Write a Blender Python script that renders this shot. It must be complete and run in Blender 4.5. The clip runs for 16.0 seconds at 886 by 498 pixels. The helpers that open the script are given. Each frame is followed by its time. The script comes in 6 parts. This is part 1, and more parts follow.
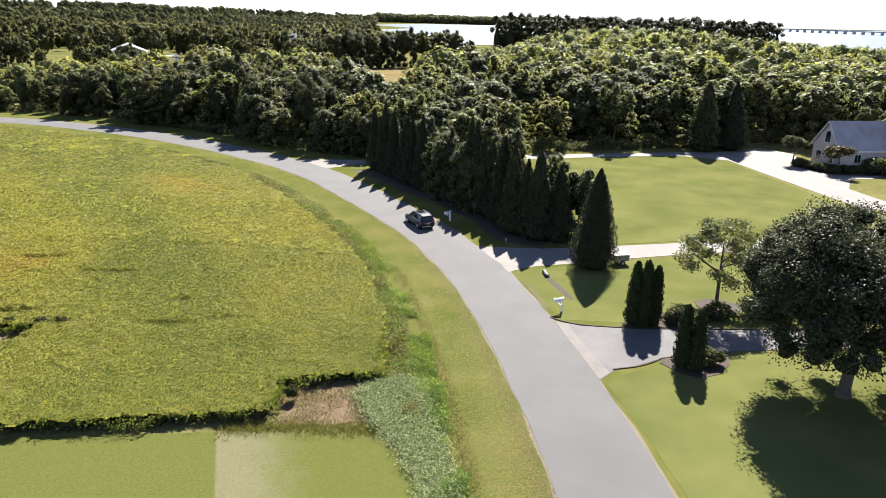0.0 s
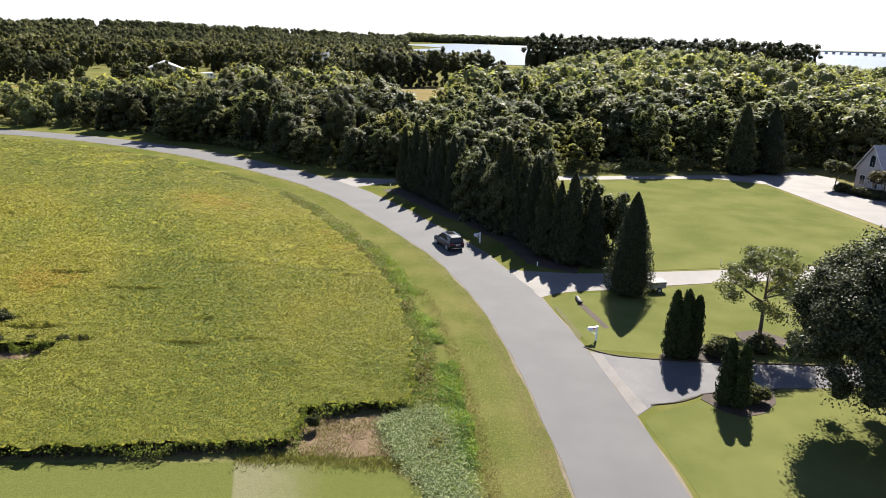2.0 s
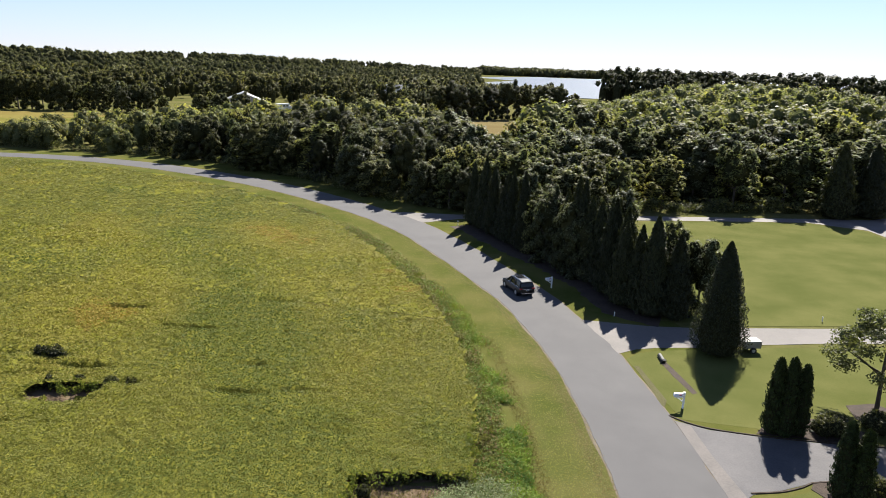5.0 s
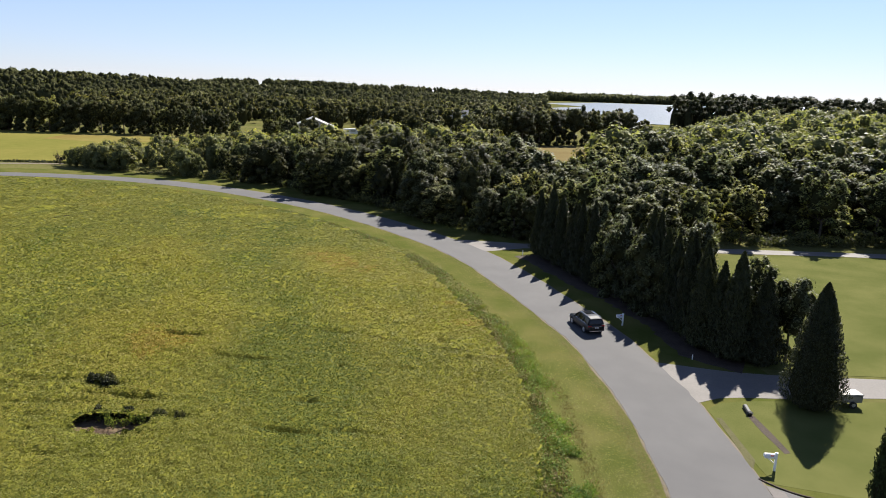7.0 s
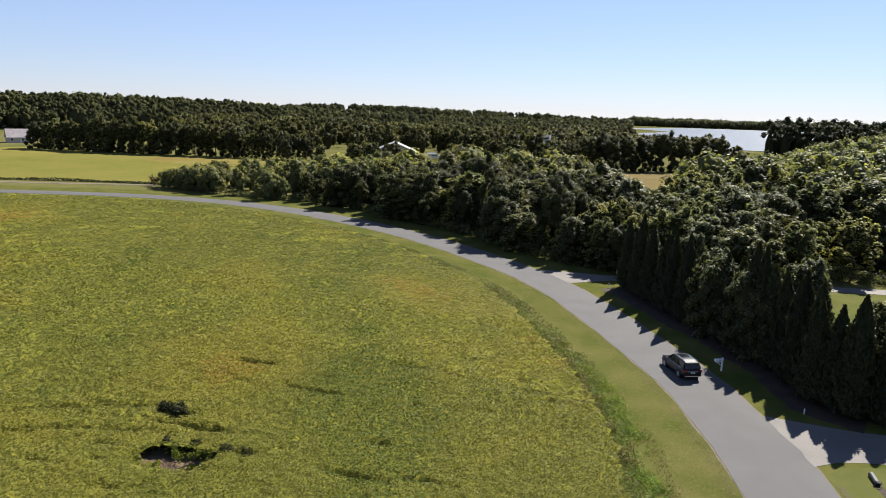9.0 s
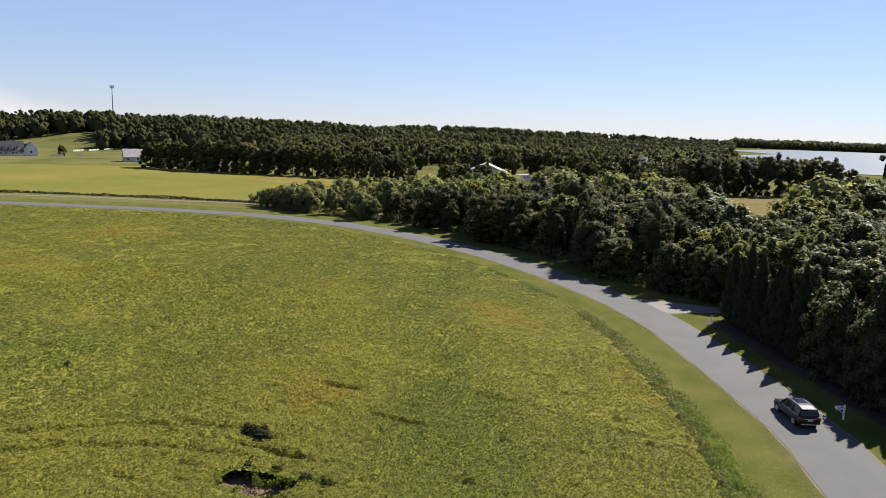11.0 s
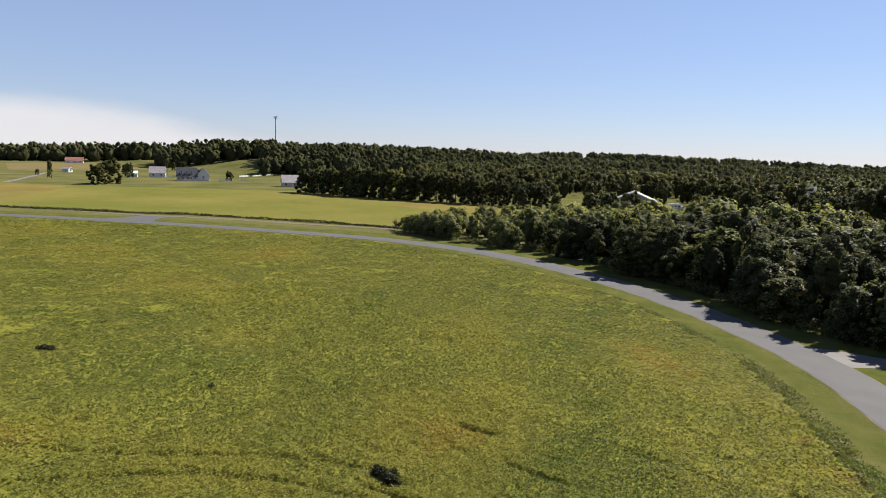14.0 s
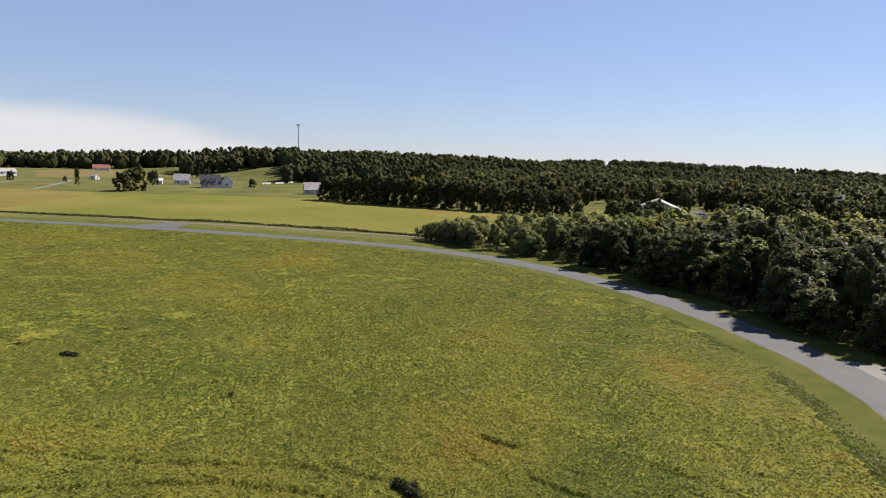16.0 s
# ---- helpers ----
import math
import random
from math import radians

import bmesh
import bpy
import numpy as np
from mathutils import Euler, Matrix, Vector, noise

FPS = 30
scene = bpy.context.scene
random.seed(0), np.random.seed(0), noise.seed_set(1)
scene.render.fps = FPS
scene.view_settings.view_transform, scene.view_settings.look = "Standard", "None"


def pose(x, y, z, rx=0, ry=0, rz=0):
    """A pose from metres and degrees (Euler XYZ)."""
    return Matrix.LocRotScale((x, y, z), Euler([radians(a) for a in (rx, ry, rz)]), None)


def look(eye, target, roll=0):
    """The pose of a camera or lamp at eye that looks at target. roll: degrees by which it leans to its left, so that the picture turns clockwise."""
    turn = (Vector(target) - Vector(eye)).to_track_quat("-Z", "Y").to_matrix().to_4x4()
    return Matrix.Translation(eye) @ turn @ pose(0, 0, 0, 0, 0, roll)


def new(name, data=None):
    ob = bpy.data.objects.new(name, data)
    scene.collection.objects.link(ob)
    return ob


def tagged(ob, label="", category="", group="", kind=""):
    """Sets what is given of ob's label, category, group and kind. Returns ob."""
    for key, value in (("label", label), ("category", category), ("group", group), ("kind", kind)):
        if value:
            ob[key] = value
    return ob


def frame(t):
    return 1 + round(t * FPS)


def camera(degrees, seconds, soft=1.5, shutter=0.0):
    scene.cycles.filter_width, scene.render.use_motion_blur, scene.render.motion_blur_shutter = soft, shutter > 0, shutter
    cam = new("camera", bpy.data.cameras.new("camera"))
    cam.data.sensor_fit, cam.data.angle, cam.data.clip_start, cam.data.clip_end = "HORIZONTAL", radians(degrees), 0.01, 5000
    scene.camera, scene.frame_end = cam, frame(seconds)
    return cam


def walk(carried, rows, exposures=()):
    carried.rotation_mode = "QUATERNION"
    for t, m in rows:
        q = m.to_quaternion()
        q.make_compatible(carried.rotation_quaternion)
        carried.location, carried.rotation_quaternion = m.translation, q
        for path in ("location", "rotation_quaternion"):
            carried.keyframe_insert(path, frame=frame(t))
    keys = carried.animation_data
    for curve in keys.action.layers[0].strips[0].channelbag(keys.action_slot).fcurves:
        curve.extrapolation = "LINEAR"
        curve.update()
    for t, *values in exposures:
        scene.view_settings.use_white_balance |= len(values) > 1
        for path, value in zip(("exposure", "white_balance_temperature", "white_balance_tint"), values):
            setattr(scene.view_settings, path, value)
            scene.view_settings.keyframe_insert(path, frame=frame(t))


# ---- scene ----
cam = camera(64.8, 16.0, 0.7)
PATH = [
    (0, (0.969, -0.734, 23.941), (0.797, 1.155, 23.307), 1.4),
    (0.5, (0.938, -0.418, 23.999), (0.747, 1.473, 23.376), 1.5),
    (1, (0.818, 0.045, 23.937), (0.608, 1.939, 23.327), 1.6),
    (1.5, (0.645, 0.639, 23.842), (0.415, 2.534, 23.245), 1.7),
    (2, (0.545, 1.168, 23.782), (0.292, 3.063, 23.196), 1.7),
    (2.5, (0.486, 1.775, 23.783), (0.205, 3.67, 23.209), 1.7),
    (3, (0.342, 2.429, 23.796), (0.032, 4.323, 23.234), 1.8),
    (3.5, (0.15, 3.166, 23.784), (-0.189, 5.059, 23.237), 1.9),
    (6, (-0.869, 7.474, 23.703), (-1.401, 9.341, 23.225), 1.9),
    (6.5, (-1.116, 8.243, 23.647), (-1.694, 10.102, 23.186), 1.9),
    (7, (-1.342, 9.122, 23.624), (-1.969, 10.968, 23.179), 1.8),
    (7.5, (-1.554, 9.894, 23.66), (-2.233, 11.725, 23.232), 1.8),
    (8, (-1.922, 10.728, 23.677), (-2.654, 12.542, 23.262), 1.7),
    (8.5, (-2.545, 11.653, 23.549), (-3.331, 13.448, 23.15), 1.8),
    (9, (-2.91, 12.305, 23.587), (-3.751, 14.078, 23.202), 1.8),
    (11.5, (-4.681, 15.076, 23.596), (-5.808, 16.697, 23.275), 1.8),
    (12, (-5.32, 15.834, 23.579), (-6.503, 17.417, 23.271), 1.8),
    (12.5, (-5.712, 16.369, 23.587), (-6.95, 17.912, 23.289), 1.8),
    (13, (-6.067, 16.769, 23.607), (-7.358, 18.269, 23.319), 1.8),
    (13.5, (-6.328, 17.024, 23.706), (-7.67, 18.48, 23.425), 1.7),
    (14, (-6.754, 17.507, 23.672), (-8.144, 18.918, 23.4), 1.7),
    (14.5, (-7.016, 17.797, 23.701), (-8.453, 19.163, 23.438), 1.7),
    (15, (-7.287, 18.097, 23.654), (-8.76, 19.426, 23.401), 1.7),
    (15.5, (-7.439, 18.053, 23.651), (-8.887, 19.408, 23.398), 1.7),
    (16, (-7.388, 18.017, 23.699), (-8.823, 19.387, 23.446), 1.7),
]
EXPOSURES = [(0.0, 2.20), (1.5, 2.05), (3.5, 1.79), (6.0, 1.57), (9.0, 1.43), (12.5, 1.30), (16.0, 1.20)]
walk(cam, [(t, look(eye, target, roll)) for t, eye, target, roll in PATH], EXPOSURES)

# ---- daylight ----
SUN_AZIMUTH = radians(9)      # clockwise from +y
SUN_HEIGHT = radians(42.5)
world = bpy.data.worlds.new("sky")
scene.world = world
world.use_nodes = True
wn, wl = world.node_tree.nodes, world.node_tree.links
sky = wn.new("ShaderNodeTexSky")
sky.sky_type = "NISHITA"
sky.sun_disc = False
sky.sun_elevation, sky.sun_rotation = SUN_HEIGHT, SUN_AZIMUTH
sky.air_density, sky.dust_density, sky.ozone_density = 1.0, 0.0, 1.6
wn["Background"].inputs["Strength"].default_value = 0.060
# a low bank of fair-weather cloud in the west
way = wn.new("ShaderNodeTexCoord")
split = wn.new("ShaderNodeSeparateXYZ")
wl.new(way.outputs["Generated"], split.inputs[0])
puff = wn.new("ShaderNodeTexNoise")
puff.inputs["Scale"].default_value, puff.inputs["Detail"].default_value = 7.0, 6.0
flat = wn.new("ShaderNodeMapping")
flat.inputs["Scale"].default_value = (1, 1, 3.0)
wl.new(way.outputs["Generated"], flat.inputs["Vector"])
wl.new(flat.outputs[0], puff.inputs["Vector"])


def sky_math(op, a, b, c=None):
    node = wn.new("ShaderNodeMath")
    node.operation = op
    for k, v in enumerate((a, b, c)):
        if isinstance(v, bpy.types.NodeSocket):
            wl.new(v, node.inputs[k])
        elif v is not None:
            node.inputs[k].default_value = v
    return node.outputs[0]


# its top sinks from west to north-west
top = sky_math("MULTIPLY_ADD", split.outputs[0], -0.40, -0.346)
top = sky_math("ADD", top, sky_math("MULTIPLY_ADD", puff.outputs[0], 0.036, -0.018))
cover = wn.new("ShaderNodeMapRange")
cover.interpolation_type = "SMOOTHSTEP"
cover.inputs["From Min"].default_value, cover.inputs["From Max"].default_value = 0.026, -0.010
wl.new(sky_math("SUBTRACT", split.outputs[2], top), cover.inputs["Value"])
bank = wn.new("ShaderNodeMix")
bank.data_type = "RGBA"
bank.inputs[7].default_value = (6.1, 5.95, 6.1, 1)
wl.new(sky_math("MULTIPLY", cover.outputs[0], 0.8), bank.inputs[0])
tone = wn.new("ShaderNodeMix")
tone.data_type, tone.blend_type = "RGBA", "MULTIPLY"
tone.inputs[0].default_value = 1.0
tone.inputs[7].default_value = (0.53, 0.55, 0.72, 1)
wl.new(sky.outputs[0], tone.inputs[6])
haze = wn.new("ShaderNodeMix")
haze.data_type = "RGBA"
thin = wn.new("ShaderNodeMapRange")
thin.interpolation_type = "SMOOTHSTEP"
for key, value in zip(("From Min", "From Max", "To Min", "To Max"), (0.25, 0.75, 0.34, 0.10)):
    thin.inputs[key].default_value = value
wl.new(split.outputs[2], thin.inputs["Value"])
wl.new(thin.outputs[0], haze.inputs[0])
haze.inputs[7].default_value = (3.9, 5.0, 7.1, 1)
wl.new(tone.outputs[2], haze.inputs[6])
wl.new(haze.outputs[2], bank.inputs[6])
wl.new(bank.outputs[2], wn["Background"].inputs["Color"])
sun = new("sun", bpy.data.lights.new("sun", "SUN"))
sun.data.energy, sun.data.angle, sun.data.color = 5.0, radians(0.6), (1.0, 0.95, 0.86)
sun_way = Vector((math.sin(SUN_AZIMUTH) * math.cos(SUN_HEIGHT), math.cos(SUN_AZIMUTH) * math.cos(SUN_HEIGHT), math.sin(SUN_HEIGHT)))
sun.matrix_world = look(sun_way * 200, (0, 0, 0))

# ---- materials ----
rng = np.random.default_rng(7)


def nodes_of(name):
    m = bpy.data.materials.new(name)
    m.use_nodes = True
    n, l = m.node_tree.nodes, m.node_tree.links
    return m, n, l, n["Principled BSDF"]


def noise_node(n, l, scale, detail=4.0, stretch=None, rough=0.55):
    geo = n.new("ShaderNodeNewGeometry")
    tex = n.new("ShaderNodeTexNoise")
    tex.inputs["Scale"].default_value, tex.inputs["Detail"].default_value = scale, detail
    tex.inputs["Roughness"].default_value = rough
    if stretch:
        mp = n.new("ShaderNodeMapping")
        mp.inputs["Scale"].default_value = stretch[:3]
        mp.inputs["Rotation"].default_value = (0, 0, radians(stretch[3]))
        l.new(geo.outputs["Position"], mp.inputs["Vector"])
        l.new(mp.outputs[0], tex.inputs["Vector"])
    else:
        l.new(geo.outputs["Position"], tex.inputs["Vector"])
    return tex


def ramp_node(n, l, src, stops):
    r = n.new("ShaderNodeValToRGB")
    e = r.color_ramp.elements
    while len(e) < len(stops):
        e.new(0.5)
    for el, (p, c) in zip(e, stops):
        el.position, el.color = p, (*c, 1)
    l.new(src, r.inputs[0])
    return r


def mix_node(n, l, a, b, fac, mode="MIX"):
    m = n.new("ShaderNodeMix")
    m.data_type, m.blend_type = "RGBA", mode
    for src, k in ((fac, 0), (a, 6), (b, 7)):
        if isinstance(src, bpy.types.NodeSocket):
            l.new(src, m.inputs[k])
        else:
            m.inputs[k].default_value = src if k == 0 else (*src, 1)
    return m.outputs[2]


def surface(name, low, high, scale, broad=0.05, third=None, rough=0.9, bump=0.3, depth=0.02, gloss=0.2, stretch=None, metal=0.0, drift=0.45, crisp=0.2):
    """A weathered surface: grain at one scale, drift of tone at a broader one, fine relief."""
    m, n, l, p = nodes_of(name)
    fine = noise_node(n, l, scale, 6.0, stretch)
    wide = noise_node(n, l, broad, 5.0)
    base = ramp_node(n, l, fine.outputs[0], [(0.5 - crisp, low), (0.5 + crisp, high)]).outputs[0]
    tint = ramp_node(n, l, wide.outputs[0], [(0.35, tuple(0.8 * v for v in low)), (0.65, third or high)]).outputs[0]
    l.new(mix_node(n, l, base, tint, drift), p.inputs["Base Color"])
    p.inputs["Roughness"].default_value, p.inputs["Metallic"].default_value = rough, metal
    p.inputs["Specular IOR Level"].default_value = gloss
    if bump:
        b = n.new("ShaderNodeBump")
        b.inputs["Strength"].default_value, b.inputs["Distance"].default_value = bump, depth
        l.new(fine.outputs[0], b.inputs["Height"])
        l.new(b.outputs[0], p.inputs["Normal"])
    return m


def foliage(name, dark, light, glow=0.3, gloss=0.25, spread=0.5, autumn=None, rough=0.55, drift=0.0):
    """Leaves: each leaf and each tree a little different, some light passing through."""
    m, n, l, p = nodes_of(name)
    geo = n.new("ShaderNodeNewGeometry")
    info = n.new("ShaderNodeObjectInfo")
    leaf = ramp_node(n, l, geo.outputs["Random Per Island"], [(0.0, dark), (1.0, light)]).outputs[0]
    tree = ramp_node(n, l, info.outputs["Random"], [(0.0, (1 - spread * 0.5,) * 3), (0.5, (1.0, 1.0, 0.9)), (1.0, autumn or (1 + spread * 0.5, 1 + spread * 0.35, 0.9))]).outputs[0]
    col = mix_node(n, l, leaf, tree, 1.0, "MULTIPLY")
    if drift:
        patch = noise_node(n, l, drift, 2.0)
        shade = ramp_node(n, l, patch.outputs[0], [(0.34, (0.62, 0.66, 0.78)), (0.5, (1.0, 1.0, 1.0)), (0.66, (1.42, 1.30, 1.08))]).outputs[0]
        col = mix_node(n, l, col, shade, 1.0, "MULTIPLY")
    l.new(col, p.inputs["Base Color"])
    p.inputs["Roughness"].default_value, p.inputs["Specular IOR Level"].default_value = rough, gloss
    t = n.new("ShaderNodeBsdfTranslucent")
    l.new(mix_node(n, l, col, (1.15, 1.25, 0.65), 1.0, "MULTIPLY"), t.inputs["Color"])
    mx = n.new("ShaderNodeMixShader")
    mx.inputs[0].default_value = glow
    l.new(p.outputs[0], mx.inputs[1])
    l.new(t.outputs[0], mx.inputs[2])
    l.new(mx.outputs[0], n["Material Output"].inputs["Surface"])
    return m


def plain(name, color, rough=0.5, metal=0.0, gloss=0.5):
    m, n, l, p = nodes_of(name)
    p.inputs["Base Color"].default_value = (*color, 1)
    p.inputs["Roughness"].default_value, p.inputs["Metallic"].default_value = rough, metal
    p.inputs["Specular IOR Level"].default_value = gloss
    return m


M = dict(
    ground=surface("meadow", (0.056, 0.063, 0.019), (0.117, 0.116, 0.042), 0.9, 0.03, (0.148, 0.120, 0.057), rough=1.0, gloss=0.0),
    lawn=surface("mown_lawn", (0.052, 0.061, 0.017), (0.104, 0.112, 0.039), 26.0, 0.16, (0.122, 0.112, 0.045), rough=1.0, bump=0.4, depth=0.02, gloss=0.0, drift=0.34, crisp=0.26),
    verge=surface("verge_grass", (0.048, 0.060, 0.013), (0.088, 0.096, 0.026), 22.0, 0.22, (0.124, 0.100, 0.042), rough=1.0, bump=0.6, depth=0.03, gloss=0.0, crisp=0.25, drift=0.42),
    paddock=surface("paddock_grass", (0.090, 0.098, 0.022), (0.140, 0.136, 0.036), 0.9, 0.014, (0.178, 0.132, 0.046), stretch=(1, 0.2, 1, 35), rough=1.0, gloss=0.0, drift=0.45, bump=0.6, depth=0.1),
    tan=surface("ripened_field", (0.125, 0.092, 0.030), (0.185, 0.138, 0.050), 0.7, 0.03, (0.130, 0.125, 0.036), stretch=(1, 0.2, 1, 35), rough=1.0, gloss=0.0, drift=0.5, bump=0.5, depth=0.1),
    hay=surface("dry_hay_field", (0.114, 0.087, 0.039), (0.167, 0.129, 0.066), 0.8, 0.05, (0.132, 0.115, 0.055), rough=1.0, gloss=0.0),
    soil=surface("bare_soil", (0.080, 0.052, 0.036), (0.165, 0.118, 0.085), 5.0, 0.9, (0.120, 0.100, 0.055), bump=0.8, depth=0.06, gloss=0.0),
    asphalt=surface("grey_asphalt", (0.065, 0.063, 0.065), (0.091, 0.088, 0.088), 22.0, 0.22, (0.085, 0.082, 0.082), rough=0.85, bump=0.25, depth=0.008, drift=0.35),
    concrete=surface("pale_concrete", (0.112, 0.103, 0.097), (0.150, 0.137, 0.129), 6.0, 0.25, (0.140, 0.126, 0.117), rough=0.8, bump=0.1, depth=0.005),
    oldtar=surface("old_driveway", (0.058, 0.056, 0.060), (0.092, 0.088, 0.092), 9.0, 0.3, (0.105, 0.098, 0.097), rough=0.8, bump=0.2, depth=0.01),
    gravel=surface("gravel_edge", (0.086, 0.068, 0.048), (0.156, 0.129, 0.096), 9.0, 0.7, (0.117, 0.095, 0.059), bump=0.6, depth=0.03),
    mulch=surface("dark_mulch", (0.021, 0.015, 0.011), (0.059, 0.042, 0.032), 9.0, 0.8, bump=0.8, depth=0.04),
    bark=surface("tree_bark", (0.049, 0.038, 0.028), (0.119, 0.098, 0.077), 7.0, 0.8, bump=0.7, depth=0.03, stretch=(1, 1, 0.25, 0)),
    soy=foliage("soy_leaf", (0.142, 0.148, 0.033), (0.216, 0.209, 0.063), 0.46, 0.06, rough=0.55),
    soyyellow=foliage("soy_leaf_turning", (0.192, 0.177, 0.034), (0.278, 0.244, 0.068), 0.46, 0.06, rough=0.55),
    soydark=foliage("soy_leaf_lush", (0.092, 0.116, 0.024), (0.152, 0.168, 0.046), 0.44, 0.06, rough=0.55),
    soytan=foliage("soy_leaf_dry", (0.222, 0.162, 0.034), (0.310, 0.230, 0.062), 0.42, 0.05),
    soybed=surface("soy_understorey", (0.092, 0.100, 0.015), (0.160, 0.156, 0.030), 2.6, 0.10, (0.172, 0.150, 0.028), rough=1.0, bump=0.7, depth=0.12, gloss=0.0),
    tallgrass=foliage("tall_grass", (0.080, 0.136, 0.034), (0.145, 0.205, 0.062), 0.45, 0.05, drift=0.6),
    weed=foliage("pale_weed", (0.170, 0.205, 0.098), (0.290, 0.320, 0.175), 0.25, 0.05),
    shortgrass=foliage("short_grass", (0.108, 0.114, 0.030), (0.176, 0.170, 0.054), 0.38, 0.06),
    drygrass=foliage("dry_grass", (0.130, 0.098, 0.042), (0.205, 0.160, 0.075), 0.25, 0.05),
    leaf=foliage("broad_leaf", (0.055, 0.060, 0.023), (0.093, 0.096, 0.043), 0.50, 0.18, 0.6, (1.4, 1.22, 0.85), 0.6, drift=0.09),
    greyleaf=foliage("grey_green_leaf", (0.076, 0.084, 0.042), (0.130, 0.135, 0.075), 0.48, 0.18, 0.6, None, 0.55, drift=0.09),
    goldleaf=foliage("yellow_green_leaf", (0.128, 0.142, 0.056), (0.206, 0.214, 0.102), 0.54, 0.12, 0.5, (1.3, 1.15, 0.8), 0.6, drift=0.10),
    darkleaf=foliage("dark_leaf", (0.036, 0.040, 0.017), (0.069, 0.070, 0.034), 0.42, 0.18, 0.6, None, 0.6, drift=0.08),
    shadeleaf=foliage("shade_tree_leaf", (0.024, 0.029, 0.014), (0.070, 0.074, 0.044), 0.18, 0.10, 0.3, None, 0.55),
    rustleaf=foliage("rusty_leaf", (0.052, 0.038, 0.022), (0.092, 0.068, 0.038), 0.3, 0.1, 0.4),
    cypress=foliage("cypress_spray", (0.014, 0.018, 0.008), (0.042, 0.046, 0.020), 0.2, 0.16, 0.5),
    arbor=foliage("arborvitae_spray", (0.013, 0.020, 0.007), (0.033, 0.045, 0.014), 0.1, 0.08, 0.3),
    pine=foliage("pine_needle", (0.018, 0.023, 0.012), (0.042, 0.048, 0.024), 0.15, 0.06, 0.3, None, 0.65),
    # lightened and greyed, so the base colour carries distance haze
    farleaf=foliage("hazy_far_leaf", (0.057, 0.062, 0.029), (0.096, 0.098, 0.050), 0.50, 0.18, 0.5, None, 0.6, drift=0.035),
    # crown core: a near-black green that paints the shade among inner twigs
    twig_shade=surface("inner_twig_shade", (0.016, 0.017, 0.009), (0.036, 0.036, 0.018), 6.0, 0.8, bump=0.6, depth=0.05, gloss=0.0),
    # leaf cores kept darker than the leaves, painting shade into the gaps
    mass=surface("shaded_leaf_mass", (0.020, 0.022, 0.009), (0.054, 0.055, 0.024), 1.8, 0.12, (0.048, 0.046, 0.020), rough=1.0, bump=1.0, depth=0.5, gloss=0.0),
    farmass=surface("shaded_far_leaf_mass", (0.026, 0.029, 0.013), (0.065, 0.066, 0.030), 0.45, 0.05, (0.056, 0.055, 0.026), rough=1.0, bump=1.0, depth=1.0, gloss=0.0),
    apron=surface("apron_concrete", (0.092, 0.085, 0.082), (0.140, 0.126, 0.118), 7.0, 0.6, (0.125, 0.110, 0.102), rough=0.85, bump=0.1, depth=0.005),
    # lit copy of the leaf core: sunlight is put into its paler colour
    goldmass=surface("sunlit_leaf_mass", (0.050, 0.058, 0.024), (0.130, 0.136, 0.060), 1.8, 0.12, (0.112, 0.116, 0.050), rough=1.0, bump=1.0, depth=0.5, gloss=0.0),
    white=surface("white_paint", (0.540, 0.532, 0.510), (0.615, 0.608, 0.585), 6.0, 0.8, rough=0.6, bump=0.05, depth=0.003, gloss=0.4),
    siding=surface("cream_siding", (0.375, 0.330, 0.305), (0.445, 0.395, 0.365), 4.0, 0.6, rough=0.7, bump=0.05, depth=0.003),
    shingle=surface("grey_shingle", (0.220, 0.198, 0.205), (0.330, 0.296, 0.299), 9.0, 0.5, rough=0.9, bump=0.5, depth=0.02),
    darkroof=surface("dark_shingle", (0.042, 0.042, 0.052), (0.084, 0.084, 0.098), 6.0, 0.5, rough=0.9),
    paleroof=surface("pale_metal_roof", (0.216, 0.210, 0.210), (0.288, 0.282, 0.276), 3.0, 0.5, rough=0.6),
    drylawn=surface("dry_lawn", (0.063, 0.060, 0.030), (0.114, 0.106, 0.060), 9.0, 0.5, (0.103, 0.099, 0.052), bump=0.5, depth=0.03, rough=1.0, gloss=0.0, drift=0.3),
    redroof=surface("red_roof", (0.178, 0.061, 0.046), (0.250, 0.105, 0.082), 3.0, 0.5, rough=0.8),
    steel=plain("galvanised_steel", (0.35, 0.36, 0.38), 0.5, 0.7),
    glass=plain("window_glass", (0.02, 0.025, 0.03), 0.06, 0.0, 0.8),
)
